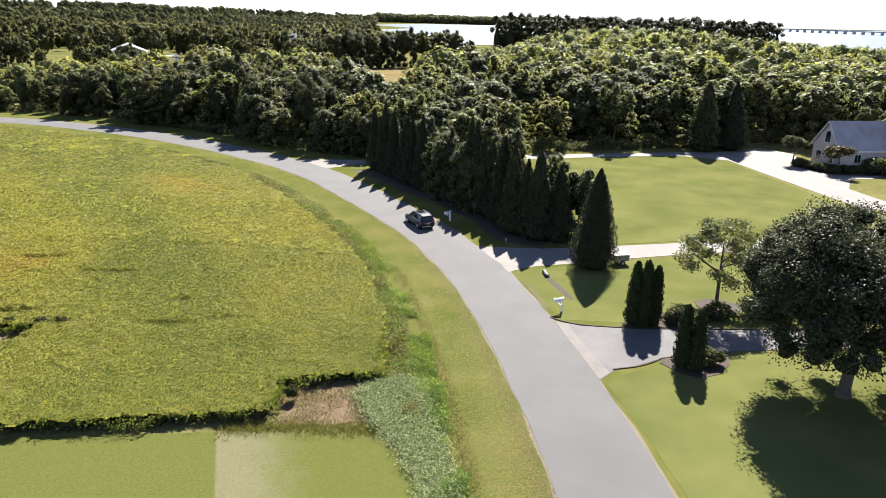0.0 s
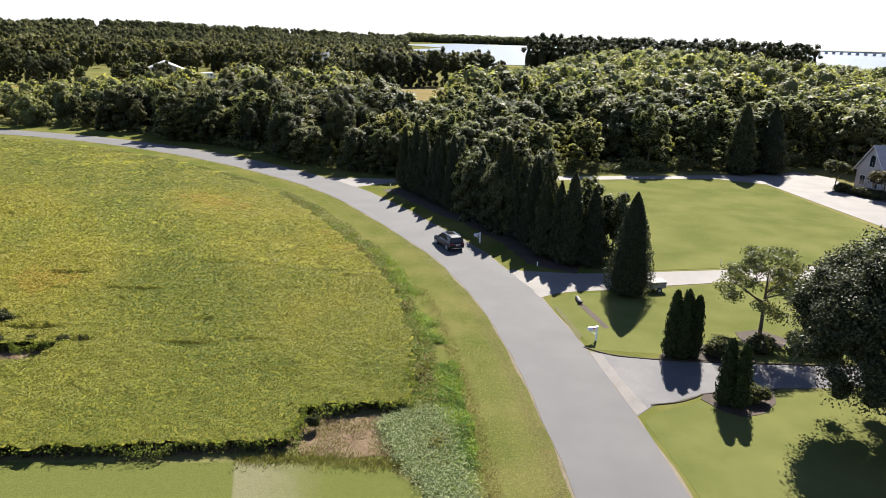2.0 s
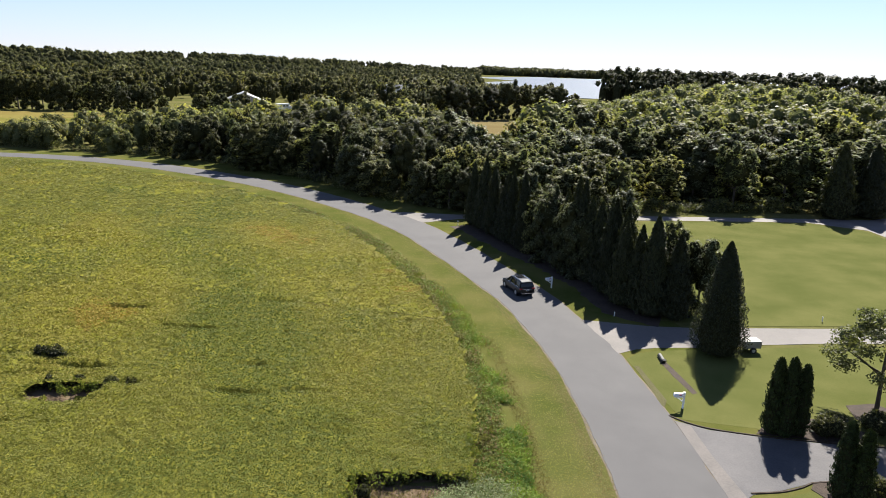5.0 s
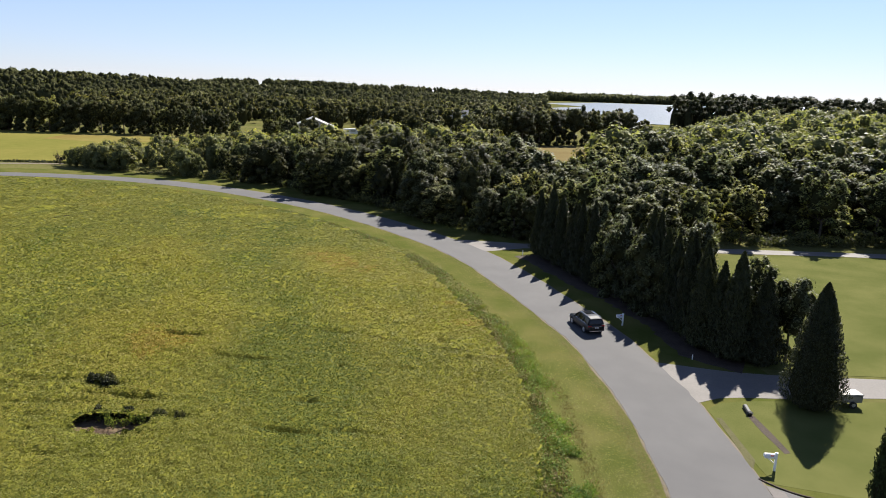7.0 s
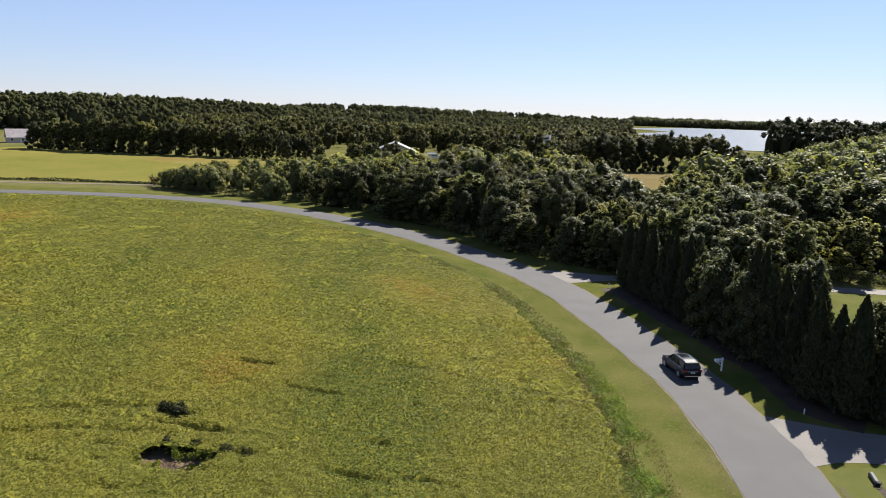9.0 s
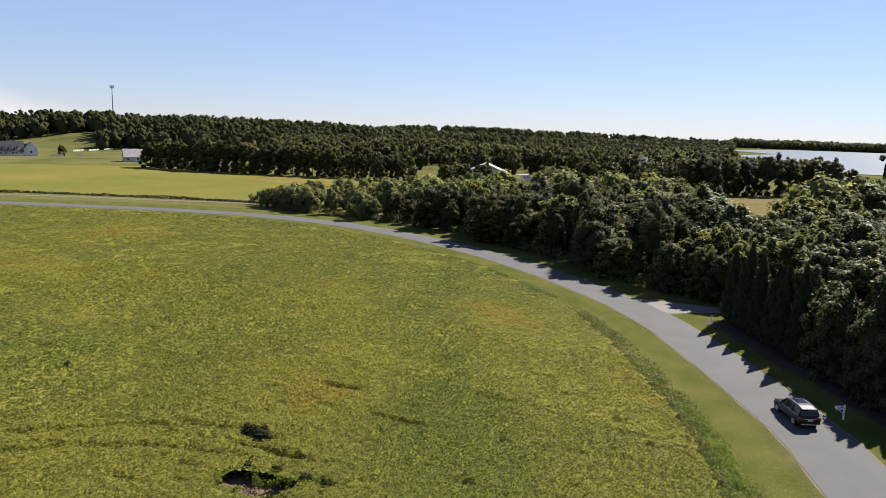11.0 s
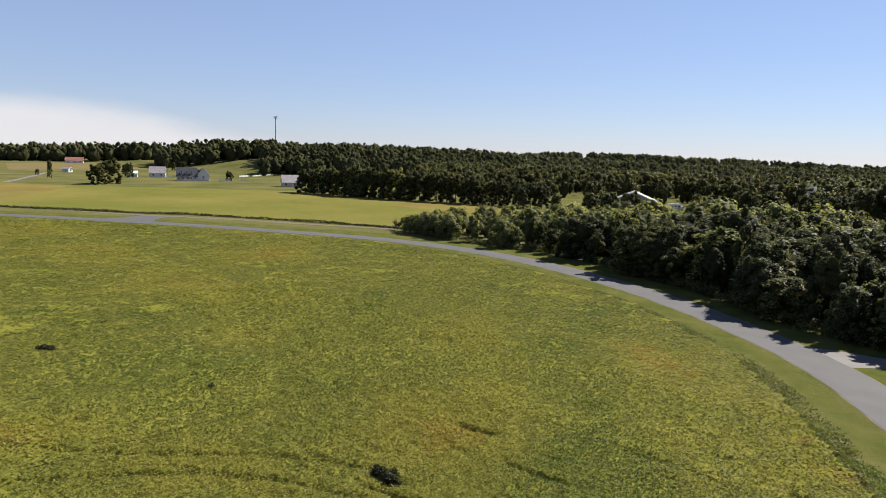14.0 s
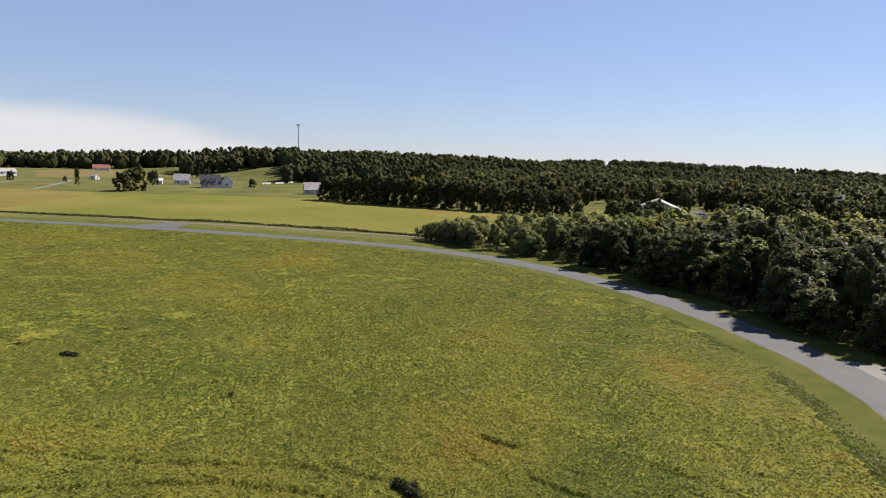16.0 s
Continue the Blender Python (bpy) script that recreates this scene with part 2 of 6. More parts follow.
def dry_band(name):
    """Mown lawn with a band of dried clippings: one side sharp, fading out to the other."""
    m, n, l, p = nodes_of(name)
    fine, wide = noise_node(n, l, 14.0, 6.0), noise_node(n, l, 0.8, 4.0)
    green = ramp_node(n, l, fine.outputs[0], [(0.3, (0.046, 0.054, 0.014)), (0.7, (0.082, 0.088, 0.026))]).outputs[0]
    straw = ramp_node(n, l, fine.outputs[0], [(0.3, (0.076, 0.073, 0.038)), (0.7, (0.126, 0.118, 0.070))]).outputs[0]
    geo, dot = n.new("ShaderNodeNewGeometry"), n.new("ShaderNodeVectorMath")
    dot.operation = "DOT_PRODUCT"
    dot.inputs[1].default_value = (0.927, 0.375, 0)
    l.new(geo.outputs["Position"], dot.inputs[0])

    def step(a, b, fuzz):
        add = n.new("ShaderNodeMath")
        add.operation, add.inputs[1].default_value = "MULTIPLY_ADD", fuzz
        l.new(wide.outputs[0], add.inputs[0])
        l.new(dot.outputs["Value"], add.inputs[2])
        r = n.new("ShaderNodeMapRange")
        r.interpolation_type = "SMOOTHSTEP"
        r.inputs["From Min"].default_value, r.inputs["From Max"].default_value = a, b
        l.new(add.outputs[0], r.inputs["Value"])
        return r.outputs[0]

    both = n.new("ShaderNodeMath")
    both.operation = "MULTIPLY"
    l.new(step(-1.70, -1.50, 0.15), both.inputs[0])
    l.new(step(5.0, 0.6, 2.5), both.inputs[1])
    l.new(mix_node(n, l, green, straw, both.outputs[0]), p.inputs["Base Color"])
    p.inputs["Roughness"].default_value, p.inputs["Specular IOR Level"].default_value = 1.0, 0.0
    return m


M["drylawn_band"] = dry_band("lawn_with_dried_band")
water, n_, l_, p_ = nodes_of("open_water")
p_.inputs["Base Color"].default_value = (0.085, 0.10, 0.12, 1)
p_.inputs["Roughness"].default_value = 0.36
p_.inputs["Specular IOR Level"].default_value = 0.05
wv = noise_node(n_, l_, 0.35, 3.0)
bp = n_.new("ShaderNodeBump")
bp.inputs["Strength"].default_value, bp.inputs["Distance"].default_value = 1.0, 0.6
l_.new(wv.outputs[0], bp.inputs["Height"])
l_.new(bp.outputs[0], p_.inputs["Normal"])
M["water"] = water


# ---- mesh helpers ----
def mesh_of(name, verts, faces, mats, index=None, smooth=False):
    me = bpy.data.meshes.new(name)
    me.from_pydata([tuple(v) for v in verts], [], [tuple(f) for f in faces])
    for m in mats:
        me.materials.append(m)
    if index is not None:
        me.polygons.foreach_set("material_index", np.asarray(index, np.int32))
    if smooth:
        me.polygons.foreach_set("use_smooth", np.ones(len(me.polygons), bool))
    me.update()
    return me


def quads(name, corners, mats, index=None, extra=None):
    """Many loose faces (k, 3 or 4, 3) as one mesh, and after them an optional (verts, four-cornered faces, material index)."""
    corners = np.asarray(corners, np.float32)
    k, c = corners.shape[:2]
    verts = corners.reshape(-1, 3)
    loops = np.arange(c * k, dtype=np.int32)
    starts = np.arange(0, c * k, c, dtype=np.int32)
    mi = np.zeros(k, np.int32) if index is None else np.asarray(index, np.int32)
    if extra:
        ev, ef, em = extra
        ev, ef = np.asarray(ev, np.float32), np.asarray(ef, np.int32)
        w = ef.shape[1]
        loops = np.r_[loops, (ef + c * k).ravel().astype(np.int32)]
        starts = np.r_[starts, c * k + np.arange(0, w * len(ef), w, dtype=np.int32)]
        verts = np.r_[verts, ev]
        mi = np.r_[mi, np.broadcast_to(np.asarray(em, np.int32), len(ef))]
    me = bpy.data.meshes.new(name)
    me.vertices.add(len(verts))
    me.vertices.foreach_set("co", verts.ravel())
    me.loops.add(len(loops))
    me.loops.foreach_set("vertex_index", loops)
    me.polygons.add(len(starts))
    me.polygons.foreach_set("loop_start", starts)
    for m in mats:
        me.materials.append(m)
    me.polygons.foreach_set("material_index", mi)
    if extra:
        me.polygons.foreach_set("use_smooth", np.arange(len(mi)) >= k)
    me.update(calc_edges=True)
    me.validate()
    return me


def leaves(points, normals, size, rnd, long=1.5, wild=0.7):
    """Pointed leaves at points, facing roughly along the normals."""
    k = len(points)
    nrm = normals + rnd.normal(0, wild, (k, 3))
    nrm /= np.linalg.norm(nrm, axis=1, keepdims=True) + 1e-9
    side = np.cross(nrm, rnd.normal(0, 1, (k, 3)))
    side /= np.linalg.norm(side, axis=1, keepdims=True) + 1e-9
    along = np.cross(nrm, side)
    s = (np.asarray(size) * rnd.uniform(0.65, 1.35, k))[:, None]
    a, b = along * s * 0.5 * long, side * s * 0.5
    return np.stack([points - a * 0.7 + b * 0.9, points + a, points - a * 0.7 - b * 0.9], 1)


def ball(center, radii, rnd, seg=8, rings=5, rough=0.15):
    """A lumpy closed blob as quads with small caps, all four-cornered."""
    v, f = [], []
    th = np.linspace(0.12, math.pi - 0.12, rings)
    for a in th:
        for b in range(seg):
            r = 1 + rnd.uniform(-rough, rough)
            w = 2 * math.pi * b / seg
            v.append((center[0] + radii[0] * r * math.sin(a) * math.cos(w), center[1] + radii[1] * r * math.sin(a) * math.sin(w), center[2] + radii[2] * r * math.cos(a)))
    for i in range(rings - 1):
        for b in range(seg):
            f.append((i * seg + b, (i + 1) * seg + b, (i + 1) * seg + (b + 1) % seg, i * seg + (b + 1) % seg))
    for base in (0, (rings - 1) * seg):
        for b in range(0, seg - 2, 2):
            q = (base, base + b + 1, base + b + 2, base + (b + 3) % seg)
            f.append(q if len(set(q)) == 4 else (base, base + b + 1, base + b + 2, base + b + 2))
    f = [q for q in f if len(set(q)) == 4]
    return v, f


def part(name, bm, material, parent, label=""):
    """Links a bmesh, or a ready mesh, as one mesh object under a thing or a part."""
    if isinstance(bm, bmesh.types.BMesh):
        me = bpy.data.meshes.new(name)
        bm.to_mesh(me)
        bm.free()
    else:
        me = bm
    if material is not None:
        me.materials.clear()
        me.materials.append(material)
    ob = new(name, me)
    ob.parent = parent
    if label:
        ob["label"] = label
    return ob


def box(bm, x0, x1, y0, y1, z0, z1, bevel=0.0):
    g = bmesh.ops.create_cube(bm, size=1.0, matrix=Matrix.LocRotScale(((x0 + x1) / 2, (y0 + y1) / 2, (z0 + z1) / 2), None, (x1 - x0, y1 - y0, z1 - z0)))
    if bevel:
        edges = list({e for v in g["verts"] for e in v.link_edges})
        bmesh.ops.bevel(bm, geom=edges, offset=bevel, segments=2, affect="EDGES")
    return bm


def tube(bm, a, b, r0, r1, seg=7):
    a, b = Vector(a), Vector(b)
    d = b - a
    q = d.to_track_quat("Z", "Y").to_matrix().to_4x4()
    bmesh.ops.create_cone(bm, cap_ends=True, segments=seg, radius1=r0, radius2=r1, depth=d.length, matrix=Matrix.Translation((a + b) / 2) @ q)
    return bm


def smooth_line(pts, step):
    """A Catmull-Rom line through the points, resampled at even steps."""
    p = np.array(pts, float)
    p = np.vstack([2 * p[0] - p[1], p, 2 * p[-1] - p[-2]])
    out = []
    for i in range(1, len(p) - 2):
        for u in np.linspace(0, 1, 12, endpoint=False):
            a, b, c, d = p[i - 1 : i + 3]
            out.append(0.5 * (2 * b + (c - a) * u + (2 * a - 5 * b + 4 * c - d) * u * u + (3 * b - a - 3 * c + d) * u**3))
    out = np.array(out + [p[-2]])
    s = np.r_[0, np.cumsum(np.linalg.norm(np.diff(out, axis=0), axis=1))]
    t = np.arange(0, s[-1], step)
    return np.stack([np.interp(t, s, out[:, 0]), np.interp(t, s, out[:, 1])], 1)


def normals_of(line):
    d = np.gradient(line, axis=0)
    d /= np.linalg.norm(d, axis=1, keepdims=True)
    return np.stack([d[:, 1], -d[:, 0]], 1)     # to the right of the way


def strip(name, left, right, z, mats, label, category, thick=0.0, jag=0.0):
    """A ribbon of ground cover between two lines of equal count, with a small edge down to the ground."""
    k = len(left)
    lj = left + rng.normal(0, jag, left.shape) if jag else left
    rj = right + rng.normal(0, jag, right.shape) if jag else right
    cols = [np.c_[lj, np.full(k, z - thick)], np.c_[lj, np.full(k, z)], np.c_[(lj + rj) / 2, np.full(k, z + thick * 0.6)], np.c_[rj, np.full(k, z)], np.c_[rj, np.full(k, z - thick)]]
    v = np.concatenate(cols)
    f = [(c * k + i, (c + 1) * k + i, (c + 1) * k + i + 1, c * k + i + 1) for c in range(4) for i in range(k - 1)]
    ob = new(name, mesh_of(name, v, f, mats))
    return tagged(ob, label, category, kind="structure")


def area(name, outline, z, material, label, category, thick=0.03):
    """A flat patch with the given outline, a few centimetres thick."""
    bm = bmesh.new()
    top = [bm.verts.new((x, y, z)) for x, y in outline]
    bm.faces.new(top)
    low = [bm.verts.new((x, y, z - thick)) for x, y in outline]
    for i in range(len(top)):
        j = (i + 1) % len(top)
        bm.faces.new((top[i], low[i], low[j], top[j]))
    bmesh.ops.recalc_face_normals(bm, faces=bm.faces)
    if bm.faces[0].normal.z < 0:
        bmesh.ops.reverse_faces(bm, faces=bm.faces)
    me = bpy.data.meshes.new(name)
    bm.to_mesh(me)
    bm.free()
    me.materials.append(material)
    return tagged(new(name, me), label, category, kind="structure")


def inside(pts, poly):
    """Which points lie in a polygon."""
    pts, poly = np.asarray(pts), np.asarray(poly, float)
    x, y = pts[:, 0], pts[:, 1]
    hit = np.zeros(len(pts), bool)
    for (x0, y0), (x1, y1) in zip(poly, np.roll(poly, -1, 0)):
        c = (y0 > y) != (y1 > y)
        hit ^= c & (x < (x1 - x0) * (y - y0) / (y1 - y0 + 1e-12) + x0)
    return hit


LATTICE = np.random.default_rng(3).uniform(-1, 1, (128, 128))


def wave(x, y, s, seed=0.0):
    """Smooth irregular variation, about -1 to 1; s sets how quickly it changes."""
    out = 0.0
    for octave, gain in ((0.32, 0.75), (0.71, 0.45)):
        u, v = np.asarray(x) * s * octave + 17.3 * seed, np.asarray(y) * s * octave + 9.1 * seed + 31 * octave
        i, j = np.floor(u).astype(int), np.floor(v).astype(int)
        f, g = u - i, v - j
        f, g = f * f * (3 - 2 * f), g * g * (3 - 2 * g)
        a, b = LATTICE[i % 128, j % 128], LATTICE[(i + 1) % 128, j % 128]
        c, d = LATTICE[i % 128, (j + 1) % 128], LATTICE[(i + 1) % 128, (j + 1) % 128]
        out = out + gain * (a + (b - a) * f + (c - a) * g + (a - b - c + d) * f * g)
    return out


# ---- ground ----
def ground_z(x, y):
    """The plain is flat; low hills rise far off."""
    r = np.hypot(x, y)
    s = np.clip((r - 570) / 110, 0, 1)
    h = 14 * np.exp(-((x + 600) ** 2 + (y - 480) ** 2) / (2 * 200**2)) + 14 * np.exp(-((x + 1010) ** 2 + (y - 1670) ** 2) / (2 * 300**2))
    s = s * np.clip((y - 300) / 100, 0, 1)
    return h * s * s * (3 - 2 * s) * np.clip((-x - 300) / 250, 0, 1)


g1 = np.sinh(np.linspace(-5.2, 5.2, 150)) / math.sinh(5.2) * 4600
gx, gy = np.meshgrid(g1 - 80, g1 + 120, indexing="ij")
gv = np.stack([gx, gy, ground_z(gx, gy)], -1).reshape(-1, 3)
gn = len(g1)
gf = [(i * gn + j, (i + 1) * gn + j, (i + 1) * gn + j + 1, i * gn + j + 1) for i in range(gn - 1) for j in range(gn - 1)]
tagged(new("ground", mesh_of("ground", gv, gf, [M["ground"]], smooth=True)), "green and tan grassland running to the low hills", "ground", kind="structure")

# ---- road ----
ROAD_RIGHT = [(12.8, -20), (12.7, 0), (12.2, 15), (11.5, 24), (10.7, 31.3), (9.75, 36.5), (8.1, 43.5), (5.5, 53.1), (1.9, 63.8), (-1.6, 71.4), (-5.0, 78.0), (-10.2, 85.7), (-16.2, 94.0), (-23.0, 102.8),
              (-28.3, 108.5), (-35.2, 114.5), (-50.0, 124.8), (-66.0, 133.6), (-82.8, 140.2), (-99.0, 144.8), (-116.0, 147.2), (-133.0, 146.6), (-149.0, 143.4), (-160.0, 139.7),
              (-175.5, 132.6), (-193.0, 124.0), (-211.0, 114.2), (-228.0, 104.0), (-245.5, 92.8), (-262.0, 81.0), (-280.0, 67.5), (-330.0, 28.0), (-400.0, -30.0)]
right_edge = smooth_line(ROAD_RIGHT, 1.0)
road_n = normals_of(right_edge)
ROAD_W = 6.3
left_edge = right_edge - road_n * ROAD_W
road = strip("road", left_edge, right_edge, 0.035, [M["asphalt"]], "grey worn asphalt road curving round the field", "road", thick=0.04, jag=0.05)
verge = strip("verge", right_edge - road_n * (ROAD_W + 8.2), left_edge + road_n * 0.3, 0.012, [M["verge"]], "mown yellow-green grass verge along the road", "verge", thick=0.02)
wavy = 0.25 * np.sin(np.arange(len(right_edge)) * 0.9)[:, None] + 0.2 * np.sin(np.arange(len(right_edge)) * 0.37)[:, None]
tagged(strip("road_shoulder", left_edge - road_n * (0.16 + wavy * 0.25), left_edge + road_n * 0.5, 0.020, [M["gravel"]], "", ""), "pale sandy gravel along the road edge", "shoulder")
tagged(strip("road_shoulder", right_edge - road_n * 0.5, right_edge + road_n * (0.15 + wavy * 0.25), 0.020, [M["gravel"]], "", ""), "pale sandy gravel along the road edge", "shoulder")

tagged(strip("verge", right_edge - road_n * 0.3, right_edge + road_n * 9.0, 0.010, [M["verge"]], "", "", thick=0.012), "mown yellow-green grass verge before the woods", "verge")

# ---- driveways, lawns and far fields ----
area("driveway_1", [(1.6, 64.4), (3.2, 66.0), (5.0, 66.9), (8.5, 68.1), (13.4, 70.3), (19.8, 72.8), (26.2, 74.9), (45, 81), (75, 92), (75, 98), (45, 86.5), (29.7, 80.2), (20.7, 77.1), (14.0, 75.0), (8.3, 73.2), (4.6, 72.4), (1.2, 72.2), (-1.9, 72.1)],
     0.03, M["concrete"], "pale concrete driveway beside the dark hedge", "driveway")
area("driveway_2", [(8.2, 43.6), (9.4, 45.2), (11.2, 46.2), (13.6, 47.9), (19.0, 49.6), (30, 52), (50, 57), (50, 61), (32, 55.2), (20.1, 53.6), (14.6, 52.9), (11.1, 52.6), (7.7, 52.6), (5.5, 53.3)],
     0.03, M["oldtar"], "worn grey asphalt driveway with a pale apron", "driveway")
area("driveway_3", [(-35.3, 114.4), (-28.2, 108.4), (-25.8, 110.8), (-23.5, 113.2), (-8, 121), (4.1, 123.4), (21.7, 129.6), (32.7, 133.1), (41.1, 130.1), (45.0, 115.3), (47.7, 105.5), (50, 98), (56, 96), (55.4, 102.6), (53.5, 110), (57.0, 117.5), (63, 119.5), (63, 122.0),
     (56.6, 121.0), (54.5, 128.5), (56, 140), (50.9, 145.2), (44.0, 139.8), (33.5, 136.6), (22.2, 132.9), (4.1, 127.0), (-9, 124.5), (-24.5, 116.4), (-31.0, 115.4)],
     0.03, M["concrete"], "pale concrete drive looping past the large lawn", "driveway")
area("lawn", [(3.0, 74.0), (14.0, 75.6), (29.7, 80.8), (45, 87.1), (50, 92), (48, 98), (46.5, 105.3), (44, 115), (40.4, 129.3), (32.7, 132.4), (21.7, 128.9), (5.5, 122.8), (4, 110), (3, 95)], 0.02, M["lawn"], "wide closely mown green lawn", "lawn")
area("lawn", [(2.3, 63.4), (6.1, 53.6), (20, 54.2), (60, 63), (60, 84), (45, 79.5), (26.2, 74.1), (13.4, 69.6), (5.0, 66.2), (3.2, 65.0)], 0.021, M["lawn"], "mown green front lawn with a drainage swale", "lawn")
area("lawn", [(8.6, 43.0), (10.3, 36.5), (11.4, 31.3), (12.3, 24), (13.0, 10), (13.6, -30), (60, -30), (60, 58), (30, 51.2), (19, 48.9), (13.8, 47.2), (11.3, 45.5), (9.8, 44.6)], 0.021, M["lawn"], "mown green front lawn shaded by a large tree", "lawn")
area("lawn", [(-80, -45), (-1.5, -45), (-1.5, 12), (-1.8, 26), (-2.9, 30.5), (-4.8, 33.6), (-7.2, 35.0), (-11.6, 34.4), (-15.5, 33.9), (-27.4, 31.7), (-80, 24)], 0.02, M["drylawn_band"], "mown grass with a dry strip beside the crop", "lawn")
area("bare_patch", [(-13.6, 39.6), (-12.2, 35.3), (-9, 35.6), (-5.6, 36.6), (-4.9, 41.2), (-6.6, 42.3), (-9.0, 40.6)], 0.018, M["soil"], "reddish bare soil with dead stubble", "soil", thick=0.01)
area("far_field", [(-340, 52), (-311, 72), (-283, 92), (-252, 114.5), (-236, 128.5), (-218, 138.5), (-201, 147.5), (-183, 156.5), (-166, 163), (-120, 215), (-150, 268), (-213, 268), (-287, 246), (-341, 240), (-393, 184), (-417, 152), (-466, 108), (-520, 40), (-400, 0)],
     0.05, M["paddock"], "broad yellow-green field of crop beyond the road", "field", thick=0.1)
area("hay_field", [(-58, 232), (-28, 240), (-24, 300), (-31, 366), (-56, 334), (-77, 309)], 0.06, M["hay"], "dry straw-coloured field among the trees", "field", thick=0.1)

area("lake", [(-215, 1150), (-190, 1380), (-330, 1650), (-260, 2130), (150, 2160), (60, 1500), (40, 640), (-50, 640), (-110, 760)], 0.3, M["water"], "glittering inlet of open water", "water", thick=0.2)
area("bay", [(190, 480), (340, 330), (1500, 300), (4400, 900), (4400, 4600), (330, 4600), (260, 2400), (180, 1100)], 0.3, M["water"], "pale open bay water reaching the horizon", "water", thick=0.2)

area("lawn", [(-452, 492), (-418, 484), (-410, 505), (-452, 566), (-492, 545)], 9.5, M["lawn"], "pale mown slope in the distant woods", "lawn", thick=9.5)
area("hay_field", [(-857, 219), (-917, 436), (-712, 345), (-665, 240), (-655, 173)], 0.08, M["hay"], "tan stubble field beyond the farmhouse", "field", thick=0.1)
area("bare_field", [(-253, 245), (-211, 272), (-195, 243), (-210, 221), (-241, 220)], 0.07, M["tan"], "tan ripened headland of the far field", "field", thick=0.03)
area("bare_field", [(-482, 82), (-479, 115), (-419, 144), (-350, 109), (-324, 79), (-336, 62)], 0.07, M["tan"], "tan ripened part of the far field", "field", thick=0.03)
for lane in ([(-493, 107), (-566, 133), (-587, 178)], [(-464, 125), (-522, 152), (-598, 184)]):
    lane_line = smooth_line(lane, 2.0)
    ln = normals_of(lane_line)
    strip("farm_lane", lane_line - ln * 1.8, lane_line + ln * 1.8, 0.12, [M["concrete"]], "pale farm lane between the paddocks", "lane", thick=0.06)

track_line = smooth_line([(-166, 160.5), (-169.6, 158.6), (-182, 151), (-196, 142.6), (-214.6, 132.6), (-232.6, 121.2), (-245.6, 112), (-273.7, 97.2), (-294.9, 83.8), (-312, 69), (-345, 42)], 2.0)
tn = normals_of(track_line)
strip("farm_track", track_line - tn * 1.5, track_line + tn * 1.5, 0.03, [M["gravel"]], "pale gravel track branching off the road", "track", thick=0.03, jag=0.12)
area("farm_track", [(-222, 108.2), (-228, 110.5), (-233, 117), (-236, 121.5), (-245, 114), (-241, 110.5), (-238, 105), (-239, 97.5)], 0.026, M["asphalt"], "short paved link between track and road", "track", thick=0.02)

# ---- the crop ----
FIELD = np.vstack([[(-7.0, 41.8)], (right_edge - road_n * (ROAD_W + 7.7))[(right_edge[:, 1] > 49.5) | (right_edge[:, 0] < -150)], [(-420, -90), (-330, -90), (-200, -45), (-95, 0), (-60, 16), (-42, 26), (-27.6, 32.2), (-18.3, 34.2), (-12.8, 36.0), (-13.4, 39.6), (-10.8, 40.4)]])
tagged(new("field_soil", mesh_of("field_soil", [(x, y, 0.016) for x, y in FIELD], [tuple(range(len(FIELD)))], [M["soil"]])), "brown soil under the crop", "soil", kind="structure")
GAPS = [(-15.5, 33.5, 0.6, 0.6), (-38.2, 43.4, 1.3, 0.85), (-36.6, 43.8, 1.5, 1.1), (-35.2, 44.2, 1.0, 0.8)]


def crop_mask(x, y):
    ok = inside(np.c_[x + 0.42 * wave(x, y, 1.9, 0.8), y + 0.5 * wave(x, y, 2.3, 1.6)], FIELD)
    for cx, cy, a, b in GAPS:
        ok &= ((x - cx) / a) ** 2 + ((y - cy - 0.3 * (x - cx)) / b) ** 2 > 1 + 0.35 * wave(x, y, 4.0, 0.3)
    return ok


